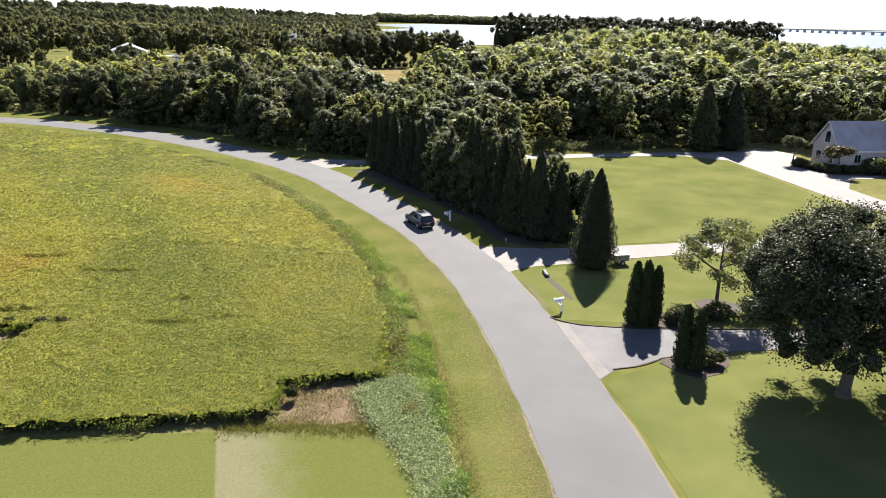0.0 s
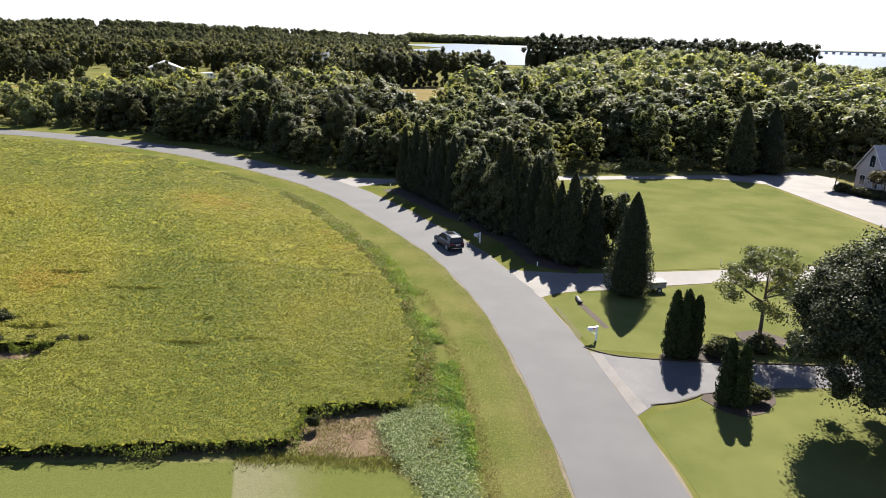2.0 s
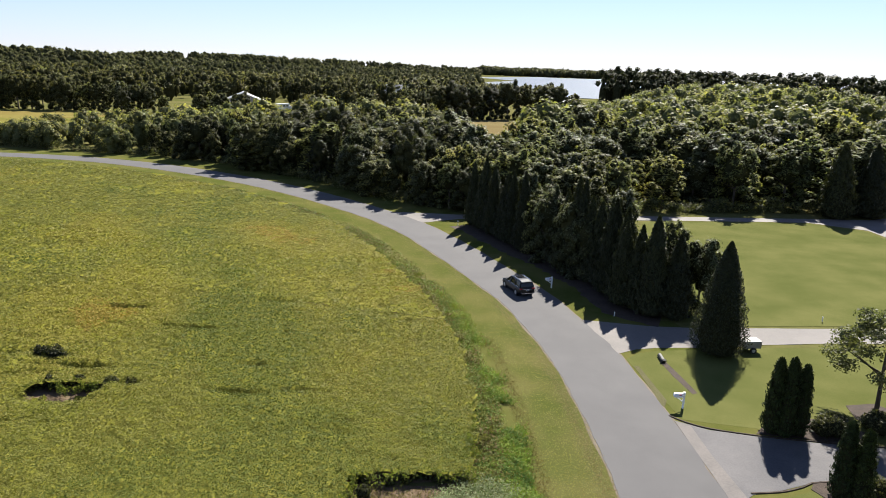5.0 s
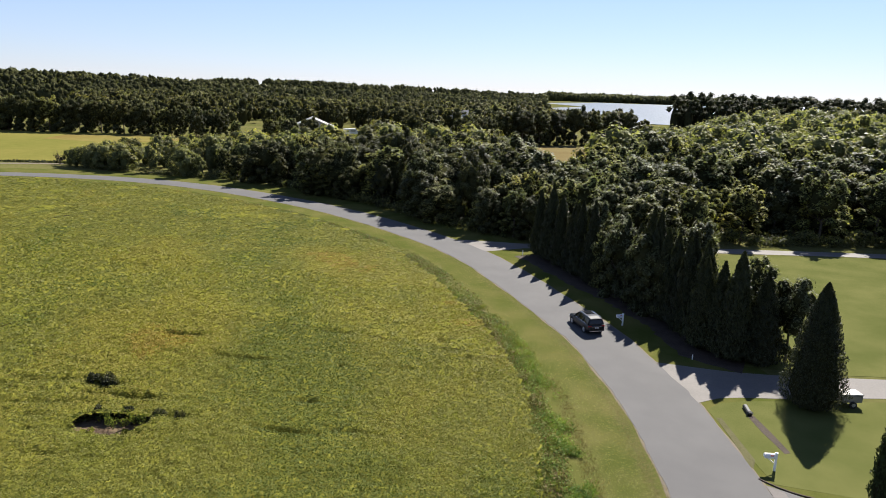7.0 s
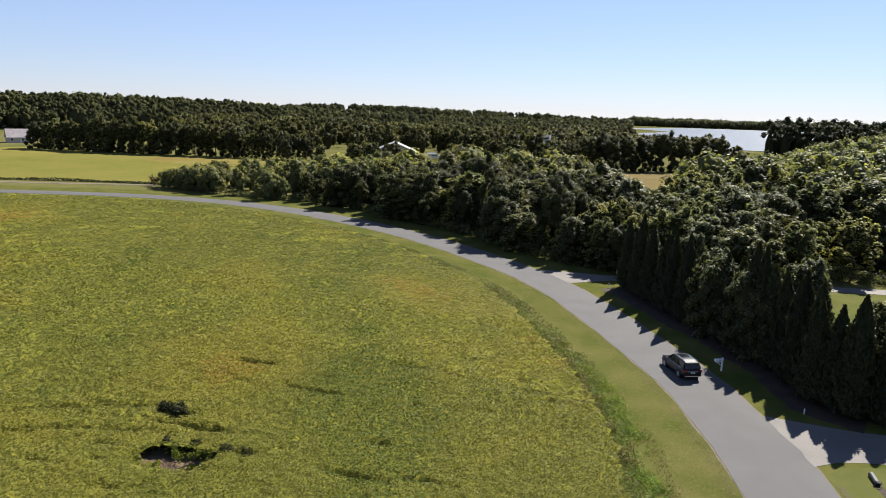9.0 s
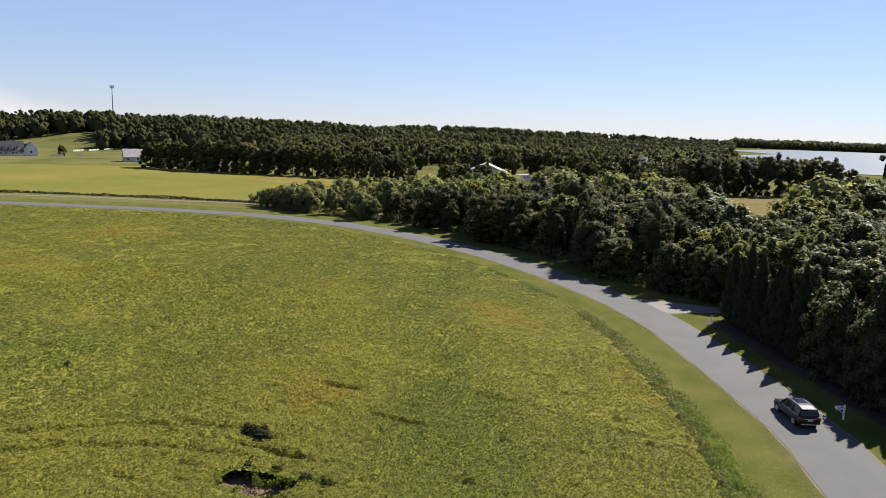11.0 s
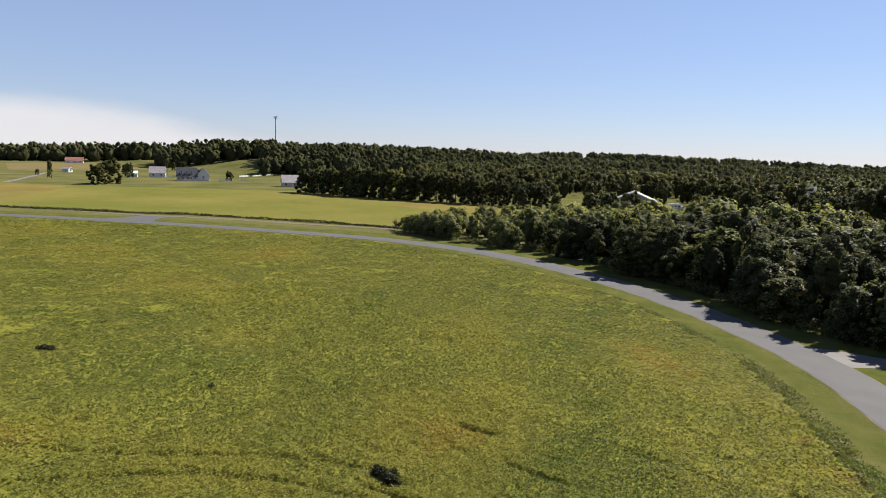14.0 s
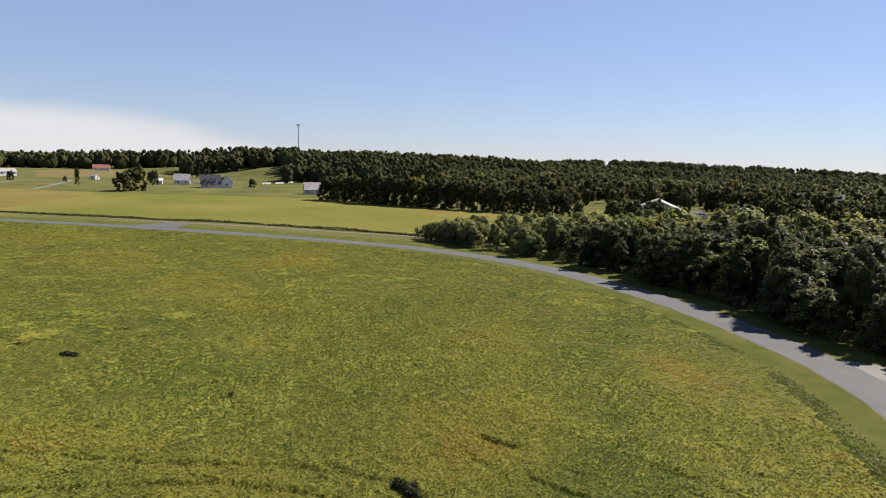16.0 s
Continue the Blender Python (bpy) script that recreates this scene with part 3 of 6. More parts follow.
def turning(x, y):
    """How far the crop has turned yellow: broad drifts, streaks along the rows, and a few dry spots."""
    u = 0.82 * x + 0.57 * y
    v = -0.57 * x + 0.82 * y
    t = 0.26 + 0.34 * wave(x, y, 0.14, 1.1) + 0.22 * wave(u, v * 0.15, 0.9, 2.3) + 0.24 * wave(x, y, 0.7, 0.4)
    for cx, cy, r, k in ((-48, 93, 4.5, 1.1), (-44, 91, 4.0, 1.1), (-39.3, 88, 4.0, 1.1), (-44.5, 57.6, 3.4, 1.2), (-43, 55, 3, 0.7), (-48, 60, 4, 0.6), (-116, 69, 8, 1.1), (-104, 68.5, 6, 0.9), (-137, 95, 9, 1.1), (-142, 103, 8, 0.8), (-167, 66, 12, 0.8), (-205, 72, 16, 0.9), (-70, 31, 5, 0.8), (-66, 32, 4, 0.7), (-52, 40, 4, 0.6), (-62, 37, 5, 0.5), (-14, 44.5, 4, 0.7), (-20, 47, 4, 0.5), (-82, 60, 7, 0.5), (-67, 81, 8, 0.6), (-27, 84, 3, 0.8), (-20, 73, 2.4, 0.9), (-24, 79, 2.4, 0.9)):
        t = t + k * np.exp(-((x - cx) ** 2 + (y - cy) ** 2) / (2 * (r * 0.6) ** 2)) * (1 + 0.5 * wave(x, y, 2.0, 1.3))
    # a lusher band where the ground holds water
    for cx, cy in ((-63, 108), (-57, 98), (-54, 87), (-47, 79), (-40.5, 72), (-36, 66), (-33.6, 62), (-30, 57), (-27.4, 54.5), (-23, 48.4), (-18.6, 43.7)):
        t = t - 0.62 * np.exp(-((x - cx) ** 2 + (y - cy) ** 2) / (2 * 3.3**2))
    for cx, cy, r in ((-62, 47, 7), (-76, 50, 8), (-33, 49, 4), (-25, 62, 4), (-88, 88, 7), (-13, 44, 3.5), (-17, 39, 4), (-24, 37, 4), (-30, 35, 5), (-21, 43, 3)):
        t = t - 0.4 * np.exp(-((x - cx) ** 2 + (y - cy) ** 2) / (2 * r * r))
    return t


scuff_rnd = np.random.default_rng(5)
SCUFFS = [(scuff_rnd.uniform(-105, -12), scuff_rnd.uniform(20, 100), scuff_rnd.uniform(0.4, 1.6), scuff_rnd.uniform(0.16, 0.34), scuff_rnd.uniform(0.12, 0.4)) for _ in range(170)]
SCUFFS += [(-25, 47, 2.6, 0.3, 0.35), (-21, 48.5, 2.0, 0.3, 0.3), (-35, 57, 1.8, 0.3, 0.35), (-44, 60, 2.2, 0.3, 0.4), (-38, 47.5, 2.4, 0.5, 0.45), (-42, 46.8, 1.5, 0.5, 0.45), (-43.6, 59.6, 2.0, 0.28, 0.5), (-33.4, 45.9, 1.5, 0.4, 0.4), (-42, 48.4, 1.9, 0.5, 0.35), (-37.5, 38.7, 0.7, 0.3, 0.4), (-37.4, 42.4, 2.0, 0.7, 0.62), (-35.6, 42.9, 1.4, 0.6, 0.55), (-31, 66, 1.6, 0.4, 0.3), (-28, 70, 1.5, 0.4, 0.3)]


def crop_height(x, y):
    h = 0.80 + 0.10 * wave(x, y, 3.0, 0.7) + 0.10 * wave(x, y, 8.0, 1.9) + 0.05 * wave(x, y, 0.5, 0.2)
    furrow = 0.0
    for deep, track in zip((1.0, 1.0, 0.3, 0.3), (((-75, 24), (-67, 29), (-58.5, 36), (-51.3, 44.2), (-43.7, 49.0)), ((-64, 24), (-59.4, 27.5), (-54.7, 35.4), (-50.9, 39.7), (-46.2, 43.2), (-40.5, 45.6)), ((-150, 104), (-101.3, 79.4), (-91.6, 75.1), (-73.5, 66.1), (-58.8, 58.9), (-54.6, 56.9)), ((-150, 101.4), (-95.6, 72.7), (-79.9, 66.3), (-61.8, 57.7), (-55, 54.5)))):
        for (xa, ya), (xb, yb) in zip(track, track[1:]):
            ll = (xb - xa) ** 2 + (yb - ya) ** 2
            u = np.clip(((x - xa) * (xb - xa) + (y - ya) * (yb - ya)) / ll, 0, 1)
            d2 = (x - xa - u * (xb - xa)) ** 2 + (y - ya - u * (yb - ya)) ** 2
            furrow = np.maximum(furrow, deep * np.exp(-d2 / 0.16))
    for cx, cy, a, w, dip in SCUFFS:
        near = (np.abs(x - cx) < a * 2.6) & (np.abs(y - cy) < w * 2.6 + 1.0)
        dx, dy = x[near] - cx, y[near] - cy
        h[near] -= dip * np.exp(-((dx / a) ** 2) - ((dy - 0.18 * dx) / w) ** 2)
    return h - 0.32 * furrow


def crop():
    r = np.random.default_rng(11)
    all_q, all_i = [], []
    # leaf clumps grow with distance from the near corner of the field
    for x0, x1, y0, y1, near in ((-72, -2, 16, 60, 26), (-110, -3, 60, 84, 52), (-110, -72, -6, 60, 62), (-160, -10, 84, 112, 74), (-160, -110, -30, 84, 104), (-200, -30, 112, 150, 100), (-200, -160, -45, 112, 150), (-420, -200, -90, 125, 195)):
        top = 1.75 / (0.0026 * near) ** 2
        k = int((x1 - x0) * (y1 - y0) * top)
        x, y = r.uniform(x0, x1, k), r.uniform(y0, y1, k)
        d = np.maximum(np.hypot(x + 6, y - 10), near)
        ok = r.uniform(0, 1, k) < (near / d) ** 2
        x, y, d = x[ok], y[ok], d[ok]
        ok = crop_mask(x, y)
        x, y, d = x[ok], y[ok], d[ok]
        size = 0.0026 * d
        h = crop_height(x, y) + r.normal(0, 0.045 if near < 60 else 0.025, len(x)) + size * 0.1
        p = np.c_[x, y, h]
        nrm = np.tile((0.0, -0.15, 1.0), (len(p), 1))
        all_q.append(leaves(p, nrm, size, r, 1.3, 0.38 if near < 60 else 0.22))
        t = turning(x, y) + r.normal(0, 0.12 if near < 60 else 0.07, len(x))
        all_i.append(np.where(t > 1.22, 2, np.where(t > 0.36, 1, np.where(t > -0.12, 0, 5))))
    # skirts of leaves down the open sides
    edge = []
    for (xa, ya), (xb, yb) in (((-60, 16), (-42, 26)), ((-42, 26), (-27.6, 32.2)), ((-27.6, 32.2), (-18.3, 34.2)), ((-18.3, 34.2), (-12.8, 36.0)), ((-12.8, 36.0), (-13.4, 39.6)), ((-13.4, 39.6), (-10.8, 40.4)), ((-10.8, 40.4), (-7.0, 41.8)), ((-7, 41.8), (-8.5, 50))):
        k = int(math.hypot(xb - xa, yb - ya) * 210)
        u = r.uniform(0, 1, k)
        edge.append(np.c_[xa + (xb - xa) * u + r.normal(0, 0.22, k), ya + (yb - ya) * u + r.normal(0, 0.22, k), r.uniform(0.03, 0.86, k)])
    for cx, cy, a, b in GAPS[1:]:
        u = r.uniform(0.1, math.pi - 0.1, 500)
        ex, ey = np.cos(u) * a * 1.05, np.sin(u) * b * 1.1
        edge.append(np.c_[cx + ex + r.normal(0, 0.12, 500), cy + ey + 0.3 * ex + r.normal(0.05, 0.12, 500), r.uniform(0.2, 0.9, 500)])
    edge = np.concatenate(edge)
    edge[:, :2] += np.c_[0.5 * wave(edge[:, 0], edge[:, 1], 2.1, 0.9), 0.55 * wave(edge[:, 0], edge[:, 1], 2.6, 1.9)]
    edge[:, 2] *= 1 + 0.25 * wave(edge[:, 0], edge[:, 1], 3.0, 2.9)
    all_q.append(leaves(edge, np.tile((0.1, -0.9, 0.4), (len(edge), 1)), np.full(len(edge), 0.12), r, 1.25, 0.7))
    # skirt leaves take darker greens, darkest low down, painting in the edge's shadow
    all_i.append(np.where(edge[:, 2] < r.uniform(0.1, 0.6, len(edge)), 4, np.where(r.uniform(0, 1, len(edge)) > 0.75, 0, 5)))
    # the shaded mass below the leaves
    verts, faces, grid = [], [], {}
    beds = []
    for x0, x1, y0, y1, st in ((-60, 0, 30, 66, 0.3), (-99.6, 0, 0, 105, 0.6), (-430, 0, -96, 156, 3.0)):
        xs, ys = np.arange(x0, x1 + st / 2, st), np.arange(y0, y1 + st / 2, st)
        mx, my = np.meshgrid(xs, ys, indexing="ij")
        cx, cy = (mx[:-1, :-1] + st / 2).ravel(), (my[:-1, :-1] + st / 2).ravel()
        ok = crop_mask(cx, cy)
        fine, mid = (cx > -60) & (cy > 30) & (cy < 66), (cx > -99.6) & (cy > 0) & (cy < 105)
        ok &= fine if st < 0.5 else mid & ~fine if st < 1 else ~mid
        z = crop_height(mx, my) - (0.09 if st < 0.5 else 0.03) + r.normal(0, 0.02, mx.shape)
        base = len(verts)
        verts += np.c_[mx.ravel(), my.ravel(), z.ravel()].tolist()
        ny = len(ys)
        i, j = np.divmod(np.flatnonzero(ok), ny - 1)
        a = base + i * ny + j
        faces.append(np.c_[a, a + ny, a + ny + 1, a + 1])
        beds.append(np.full(len(a), 3))
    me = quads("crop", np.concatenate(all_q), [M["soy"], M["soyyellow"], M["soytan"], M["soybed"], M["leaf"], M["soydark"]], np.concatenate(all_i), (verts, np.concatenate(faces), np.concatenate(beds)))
    tagged(new("soybean_crop", me), "dense knee-high soybean crop turning from green to yellow", "crop", kind="stuff")


crop()


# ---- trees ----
def crown_mesh(name, lobes, per_lobe, size, mat, rnd, core=0.78, wild=0.7, inner="twig_shade", hollow=0.82, drop=0.62, shag=1.12):
    """A crown of leaves round many lobes, with a lumpy core whose dark colour paints the shade inside."""
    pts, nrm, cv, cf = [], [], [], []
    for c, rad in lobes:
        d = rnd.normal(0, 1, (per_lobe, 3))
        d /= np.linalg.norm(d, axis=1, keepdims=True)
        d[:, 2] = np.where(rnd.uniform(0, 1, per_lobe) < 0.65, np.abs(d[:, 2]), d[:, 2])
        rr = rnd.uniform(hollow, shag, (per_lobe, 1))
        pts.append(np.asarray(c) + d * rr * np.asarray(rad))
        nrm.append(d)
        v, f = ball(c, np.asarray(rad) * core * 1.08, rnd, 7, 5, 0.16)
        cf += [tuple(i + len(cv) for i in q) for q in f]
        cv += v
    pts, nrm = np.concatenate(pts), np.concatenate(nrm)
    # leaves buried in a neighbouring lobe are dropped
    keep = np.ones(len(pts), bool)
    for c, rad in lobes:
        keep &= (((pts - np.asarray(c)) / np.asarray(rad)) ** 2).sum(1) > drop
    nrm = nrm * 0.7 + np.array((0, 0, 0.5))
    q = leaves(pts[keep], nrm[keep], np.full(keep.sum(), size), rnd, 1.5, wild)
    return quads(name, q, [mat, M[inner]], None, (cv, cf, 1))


def trunk_mesh(name, h, r, rnd, limbs=5, spread=0.5):
    bm = bmesh.new()
    top = Vector((rnd.uniform(-0.2, 0.2), rnd.uniform(-0.2, 0.2), h))
    tube(bm, (0, 0, -0.1), (0, 0, h * 0.08), r * 1.5, r, 8)
    tube(bm, (0, 0, h * 0.08), top * 0.55, r, r * 0.7, 8)
    tube(bm, top * 0.55, top, r * 0.7, r * 0.2, 8)
    for k in range(limbs):
        a = 2 * math.pi * k / limbs + rnd.uniform(-0.4, 0.4)
        s = rnd.uniform(0.35, 0.8)
        b = top * s
        tube(bm, b, b + Vector((math.cos(a) * spread * h * 0.6, math.sin(a) * spread * h * 0.6, h * rnd.uniform(0.15, 0.35))), r * 0.45, r * 0.12, 6)
    me = bpy.data.meshes.new(name)
    bm.to_mesh(me)
    bm.free()
    me.materials.append(M["bark"])
    return me


def broad_lobes(h, rad, rnd, count=16, low=0.25, lobe=0.36):
    out = [((0, 0, h * 0.62), (rad * 0.62, rad * 0.62, h * 0.30))]
    for k in range(count):
        a = 2.4 * k + rnd.uniform(-0.4, 0.4)
        t = (k + 0.5) / count
        z = h * (low + (0.93 - low) * t) - rad * lobe * 0.3
        w = rad * (1 - lobe) * math.sqrt(max(0.05, 1 - ((t - 0.35) / 0.72) ** 2)) * rnd.uniform(0.8, 1.12)
        s = rad * lobe * rnd.uniform(0.75, 1.2)
        out.append(((math.cos(a) * w, math.sin(a) * w, z), (s, s, s * rnd.uniform(0.75, 1.0))))
    return out


def tree_thing(name, crown, trunk, label, category, group=""):
    root = new(name)
    part("trunk", trunk, None, root)
    part("crown", crown, None, root)
    return tagged(root, label, category, group)


def cypress_crown(name, h, rad, rnd, mat, count, size, lean=0.9, base=0.02, rag=1.0):
    """A pointed evergreen: upswept sprays on a ragged cone."""
    t = rnd.uniform(0, 1, count) ** 0.85
    a = rnd.uniform(0, 2 * math.pi, count)
    lump = 1 + rag * (0.12 * np.sin(a * 5 + t * 23) + 0.09 * np.sin(a * 3 - t * 41))
    w = rad * np.clip((1 - t) ** lean, 0.02, 1) * np.clip(0.55 + t * 5, 0, 1) * lump * rnd.uniform(0.8, 1.12, count)
    p = np.c_[np.cos(a) * w, np.sin(a) * w, h * (base + (1 - base) * t)]
    nrm = np.c_[np.cos(a), np.sin(a), np.full(count, 0.35)]
    k = len(p)
    nn = nrm + rnd.normal(0, 0.5, (k, 3))
    nn /= np.linalg.norm(nn, axis=1, keepdims=True)
    up = np.c_[np.cos(a) * 0.5, np.sin(a) * 0.5, np.ones(k)] + rnd.normal(0, 0.25, (k, 3))
    side = np.cross(nn, up)
    side /= np.linalg.norm(side, axis=1, keepdims=True)
    up = np.cross(side, nn)
    s = (size * rnd.uniform(0.6, 1.3, k))[:, None]
    q = np.stack([p - up * s * 0.5, p + side * s * 0.3, p + up * s * 0.9, p - side * s * 0.3], 1)
    # the cone inside is coloured dark for the shade between sprays
    cv, cf, seg = [], [], 10
    hs = np.linspace(base, 0.96, 9)
    for z in hs:
        w = rad * 0.8 * (1 - z) ** lean * min(1, 0.55 + z * 5)
        for b in range(seg):
            g = 1 + rag * 0.12 * math.sin(2 * math.pi * b / seg * 5 + z * 23)
            cv.append((math.cos(2 * math.pi * b / seg) * w * g, math.sin(2 * math.pi * b / seg) * w * g, h * z))
    for i in range(len(hs) - 1):
        cf += [(i * seg + b, i * seg + (b + 1) % seg, (i + 1) * seg + (b + 1) % seg, (i + 1) * seg + b) for b in range(seg)]
    return quads(name, q, [mat, M["twig_shade"]], None, (cv, cf, 1))


rt = np.random.default_rng(21)
BROAD = []
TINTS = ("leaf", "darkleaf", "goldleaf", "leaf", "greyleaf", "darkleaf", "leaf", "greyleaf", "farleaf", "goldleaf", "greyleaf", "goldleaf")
for i in range(12):
    hh, rr = 12.0, 3.7 + 0.24 * (i % 9)
    lobe = (0.20, 0.27, 0.23)[i % 3]
    lob = broad_lobes(hh, rr, rt, (40, 24, 32)[i % 3], 0.04, lobe)
    # a few boughs stand out of the crown's outline
    for _ in range(5):
        a, up = rt.uniform(0, 2 * math.pi), rt.uniform(0.35, 0.98)
        w = rr * (1.02 - 0.55 * max(0, up - 0.5) * 2) * rt.uniform(0.85, 1.1)
        lob.append(((math.cos(a) * w, math.sin(a) * w, hh * up), (rr * 0.15, rr * 0.15, rr * rt.uniform(0.16, 0.3))))
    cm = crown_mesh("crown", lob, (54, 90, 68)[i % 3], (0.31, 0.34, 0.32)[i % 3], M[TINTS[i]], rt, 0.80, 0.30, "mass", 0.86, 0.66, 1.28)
    BROAD.append((cm, trunk_mesh("trunk", hh * 0.75, 0.22, rt), hh, rr))


def grow(kind, x, y, h, label, category, group, name="tree", width=1.0):
    cm, tm, hh, rr = BROAD[kind]
    root = new(name)
    part("trunk", tm, None, root)
    part("crown", cm, None, root)
    root.matrix_basis = pose(x, y, float(ground_z(x, y)), 0, 0, rt.uniform(0, 360))
    root.scale = (h / hh * width, h / hh * width, h / hh)
    return tagged(root, label, category, group)


def scatter(poly, gap, rnd, keepout=()):
    poly = np.asarray(poly, float)
    (x0, y0), (x1, y1) = poly.min(0), poly.max(0)
    xs, ys = np.meshgrid(np.arange(x0, x1, gap), np.arange(y0, y1, gap * 0.87))
    xs[::2] += gap / 2
    p = np.c_[xs.ravel(), ys.ravel()] + rnd.uniform(-0.36, 0.36, (xs.size, 2)) * gap
    ok = inside(p, poly)
    for k in keepout:
        ok &= ~inside(p, k)
    return p[ok]


# woods along the road and behind the lawn; the nearest trees stand singly
BELT = [(-155, 155.5), (-137, 155), (-120, 155.5), (-105, 156), (-89, 152), (-71, 144), (-57, 136), (-46, 128.8), (-37, 123.5), (-29, 120), (-23, 119), (-22, 150), (-40, 190), (-75, 208), (-110, 208), (-140, 190), (-160, 170)]
BEHIND = [(-24, 125), (-15, 116), (-6, 104), (1, 97), (3, 108), (1, 129), (22, 137.5), (34, 142), (44, 148), (58, 152), (66, 143), (85, 139), (120, 136), (150, 165), (120, 205), (60, 215), (0, 215), (-38, 200)]
stand = []
for x, y in scatter(BELT, 5.8, rt):
    tall = np.interp(x, [-156, -150, -137, -120, -103, -84, -50, -25], [5.6, 6.6, 7.6, 8.8, 10.6, 12.2, 11.8, 10.8])
    front = np.interp(x, [-155, -120, -105, -89, -71, -57, -46, -37, -27], [155.5, 155.5, 156, 152, 144, 136, 128.8, 123.5, 119.5])
    tall *= np.interp(y - front, [0, 4, 9], [0.72, 0.86, 1.0])
    stand.append((x, y, tall * rt.choice([0.66, 0.82, 0.95, 1.06, 1.2]), rt.choice([0.8, 0.95, 1.15, 1.45]) * np.interp(tall, [3, 9], [1.35, 1.0]), "bushy green tree in the roadside woods", "roadside woods"))
for x, y in scatter(BEHIND, 7.6, rt):
    tall = np.interp(y, [95, 130, 150, 215], [9.0, 10.5, 12.5, 17.5]) * np.interp(x, [-30, 20, 60, 130], [0.9, 1.05, 1.0, 0.8])
    stand.append((x, y, tall * rt.uniform(0.72, 1.12), rt.uniform(0.9, 1.3), "leafy green tree in the dense woods", "woods behind the lawn"))
def low_gap(x, y, h):
    """Only low growth stands between the road and the dry field."""
    side = math.degrees(math.atan2(-x - 3, y - 8))
    r = math.hypot(x + 3, y - 8)
    if 25.4 < side < 27.5 and y > 130:
        return min(h, max(3.0, 22 * (1 - r / 345)))
    return min(h, max(3.0, 21 * (1 - r / 268))) if 7.0 < side < 12.0 and y > 150 else h


stand = [(x, y, low_gap(x, y, h), w, lab, grp) for x, y, h, w, lab, grp in stand]
for x, y, h in ((-161.5, 158.2, 4.4), (-158, 157, 5.6), (-154.5, 157, 6.2), (-150.5, 157.4, 6.8), (-146, 157, 6.8), (-141, 157, 7.4), (-157, 161.5, 6.4), (-151.5, 162, 7.4), (-145, 162, 7.8)):
    stand.append((x, y, h, 1.35, "bushy green tree in the roadside woods", "roadside woods"))
for x, y, h in ((-27, 121, 8.5), (-21.5, 121.5, 9.5), (-16, 124.5, 10), (-32, 122, 8.0), (-10, 127.5, 10.5), (-4, 129, 10)):
    stand.append((x, y, h, 1.0, "leafy green tree in the dense woods", "woods behind the lawn"))
stand.sort(key=lambda s: math.hypot(s[0] + 15, s[1] - 10))
SINGLE = 224
for x, y, h, w, label, group in stand[:SINGLE]:
    grow(int(rt.integers(0, 9)) if "roadside" in group else int(rt.choice([0, 4, 9, 9, 10, 10, 11, 11])), x, y, h, label, "tree", group, width=w)


def forest(name, pts, heights, radii, mats, pick, label, per=36, size=0.5, lobes=3, inner="mass", low=0.28, foot=0.45):
    """A far stand of trees, too many to count: lobed crowns over dark stems, with ragged leaf clumps. Core colours
    below the leaves' own paint shade into the gaps.
    """
    rnd = np.random.default_rng(len(pts))
    q, qi, cv, cf = [], [], [], []
    for (x, y), h, r, m in zip(pts, heights, radii, pick):
        z = float(ground_z(x, y))
        mid, tall = z + h * (1 + low) / 2, h * (1 - low) / 2
        spin = rnd.uniform(0, 6.28)
        for k in range(lobes):
            a = spin + 2.4 * k + rnd.uniform(-0.4, 0.4)
            v = 0.95 - 1.5 * (k + rnd.uniform(0, 0.6)) / lobes
            w = math.sqrt(max(0.0, 1 - v * v)) * r * 0.62
            s = r * rnd.uniform(0.30, 0.56)
            c = np.array([x + math.cos(a) * w, y + math.sin(a) * w, mid + v * (tall - s * 0.7)])
            rad = np.array([s, s, s * rnd.uniform(0.75, 1.1)])
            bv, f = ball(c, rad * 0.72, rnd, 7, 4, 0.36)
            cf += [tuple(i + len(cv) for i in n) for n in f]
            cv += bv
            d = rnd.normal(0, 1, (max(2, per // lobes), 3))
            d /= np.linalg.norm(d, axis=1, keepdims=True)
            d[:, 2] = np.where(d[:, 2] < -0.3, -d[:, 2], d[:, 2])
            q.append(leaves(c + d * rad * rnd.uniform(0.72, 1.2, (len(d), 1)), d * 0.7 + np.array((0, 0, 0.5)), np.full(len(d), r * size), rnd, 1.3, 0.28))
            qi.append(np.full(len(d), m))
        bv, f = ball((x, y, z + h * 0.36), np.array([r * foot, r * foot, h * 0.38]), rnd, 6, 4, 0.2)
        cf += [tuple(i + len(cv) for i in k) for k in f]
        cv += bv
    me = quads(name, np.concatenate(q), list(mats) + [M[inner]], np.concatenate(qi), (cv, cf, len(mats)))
    return tagged(new(name, me), label, "woods", kind="stuff")


rf = np.random.default_rng(31)
rest = stand[SINGLE:]
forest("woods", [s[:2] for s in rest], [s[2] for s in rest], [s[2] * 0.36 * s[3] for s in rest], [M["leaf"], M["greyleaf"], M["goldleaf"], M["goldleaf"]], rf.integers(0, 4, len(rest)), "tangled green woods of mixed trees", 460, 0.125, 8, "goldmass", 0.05)
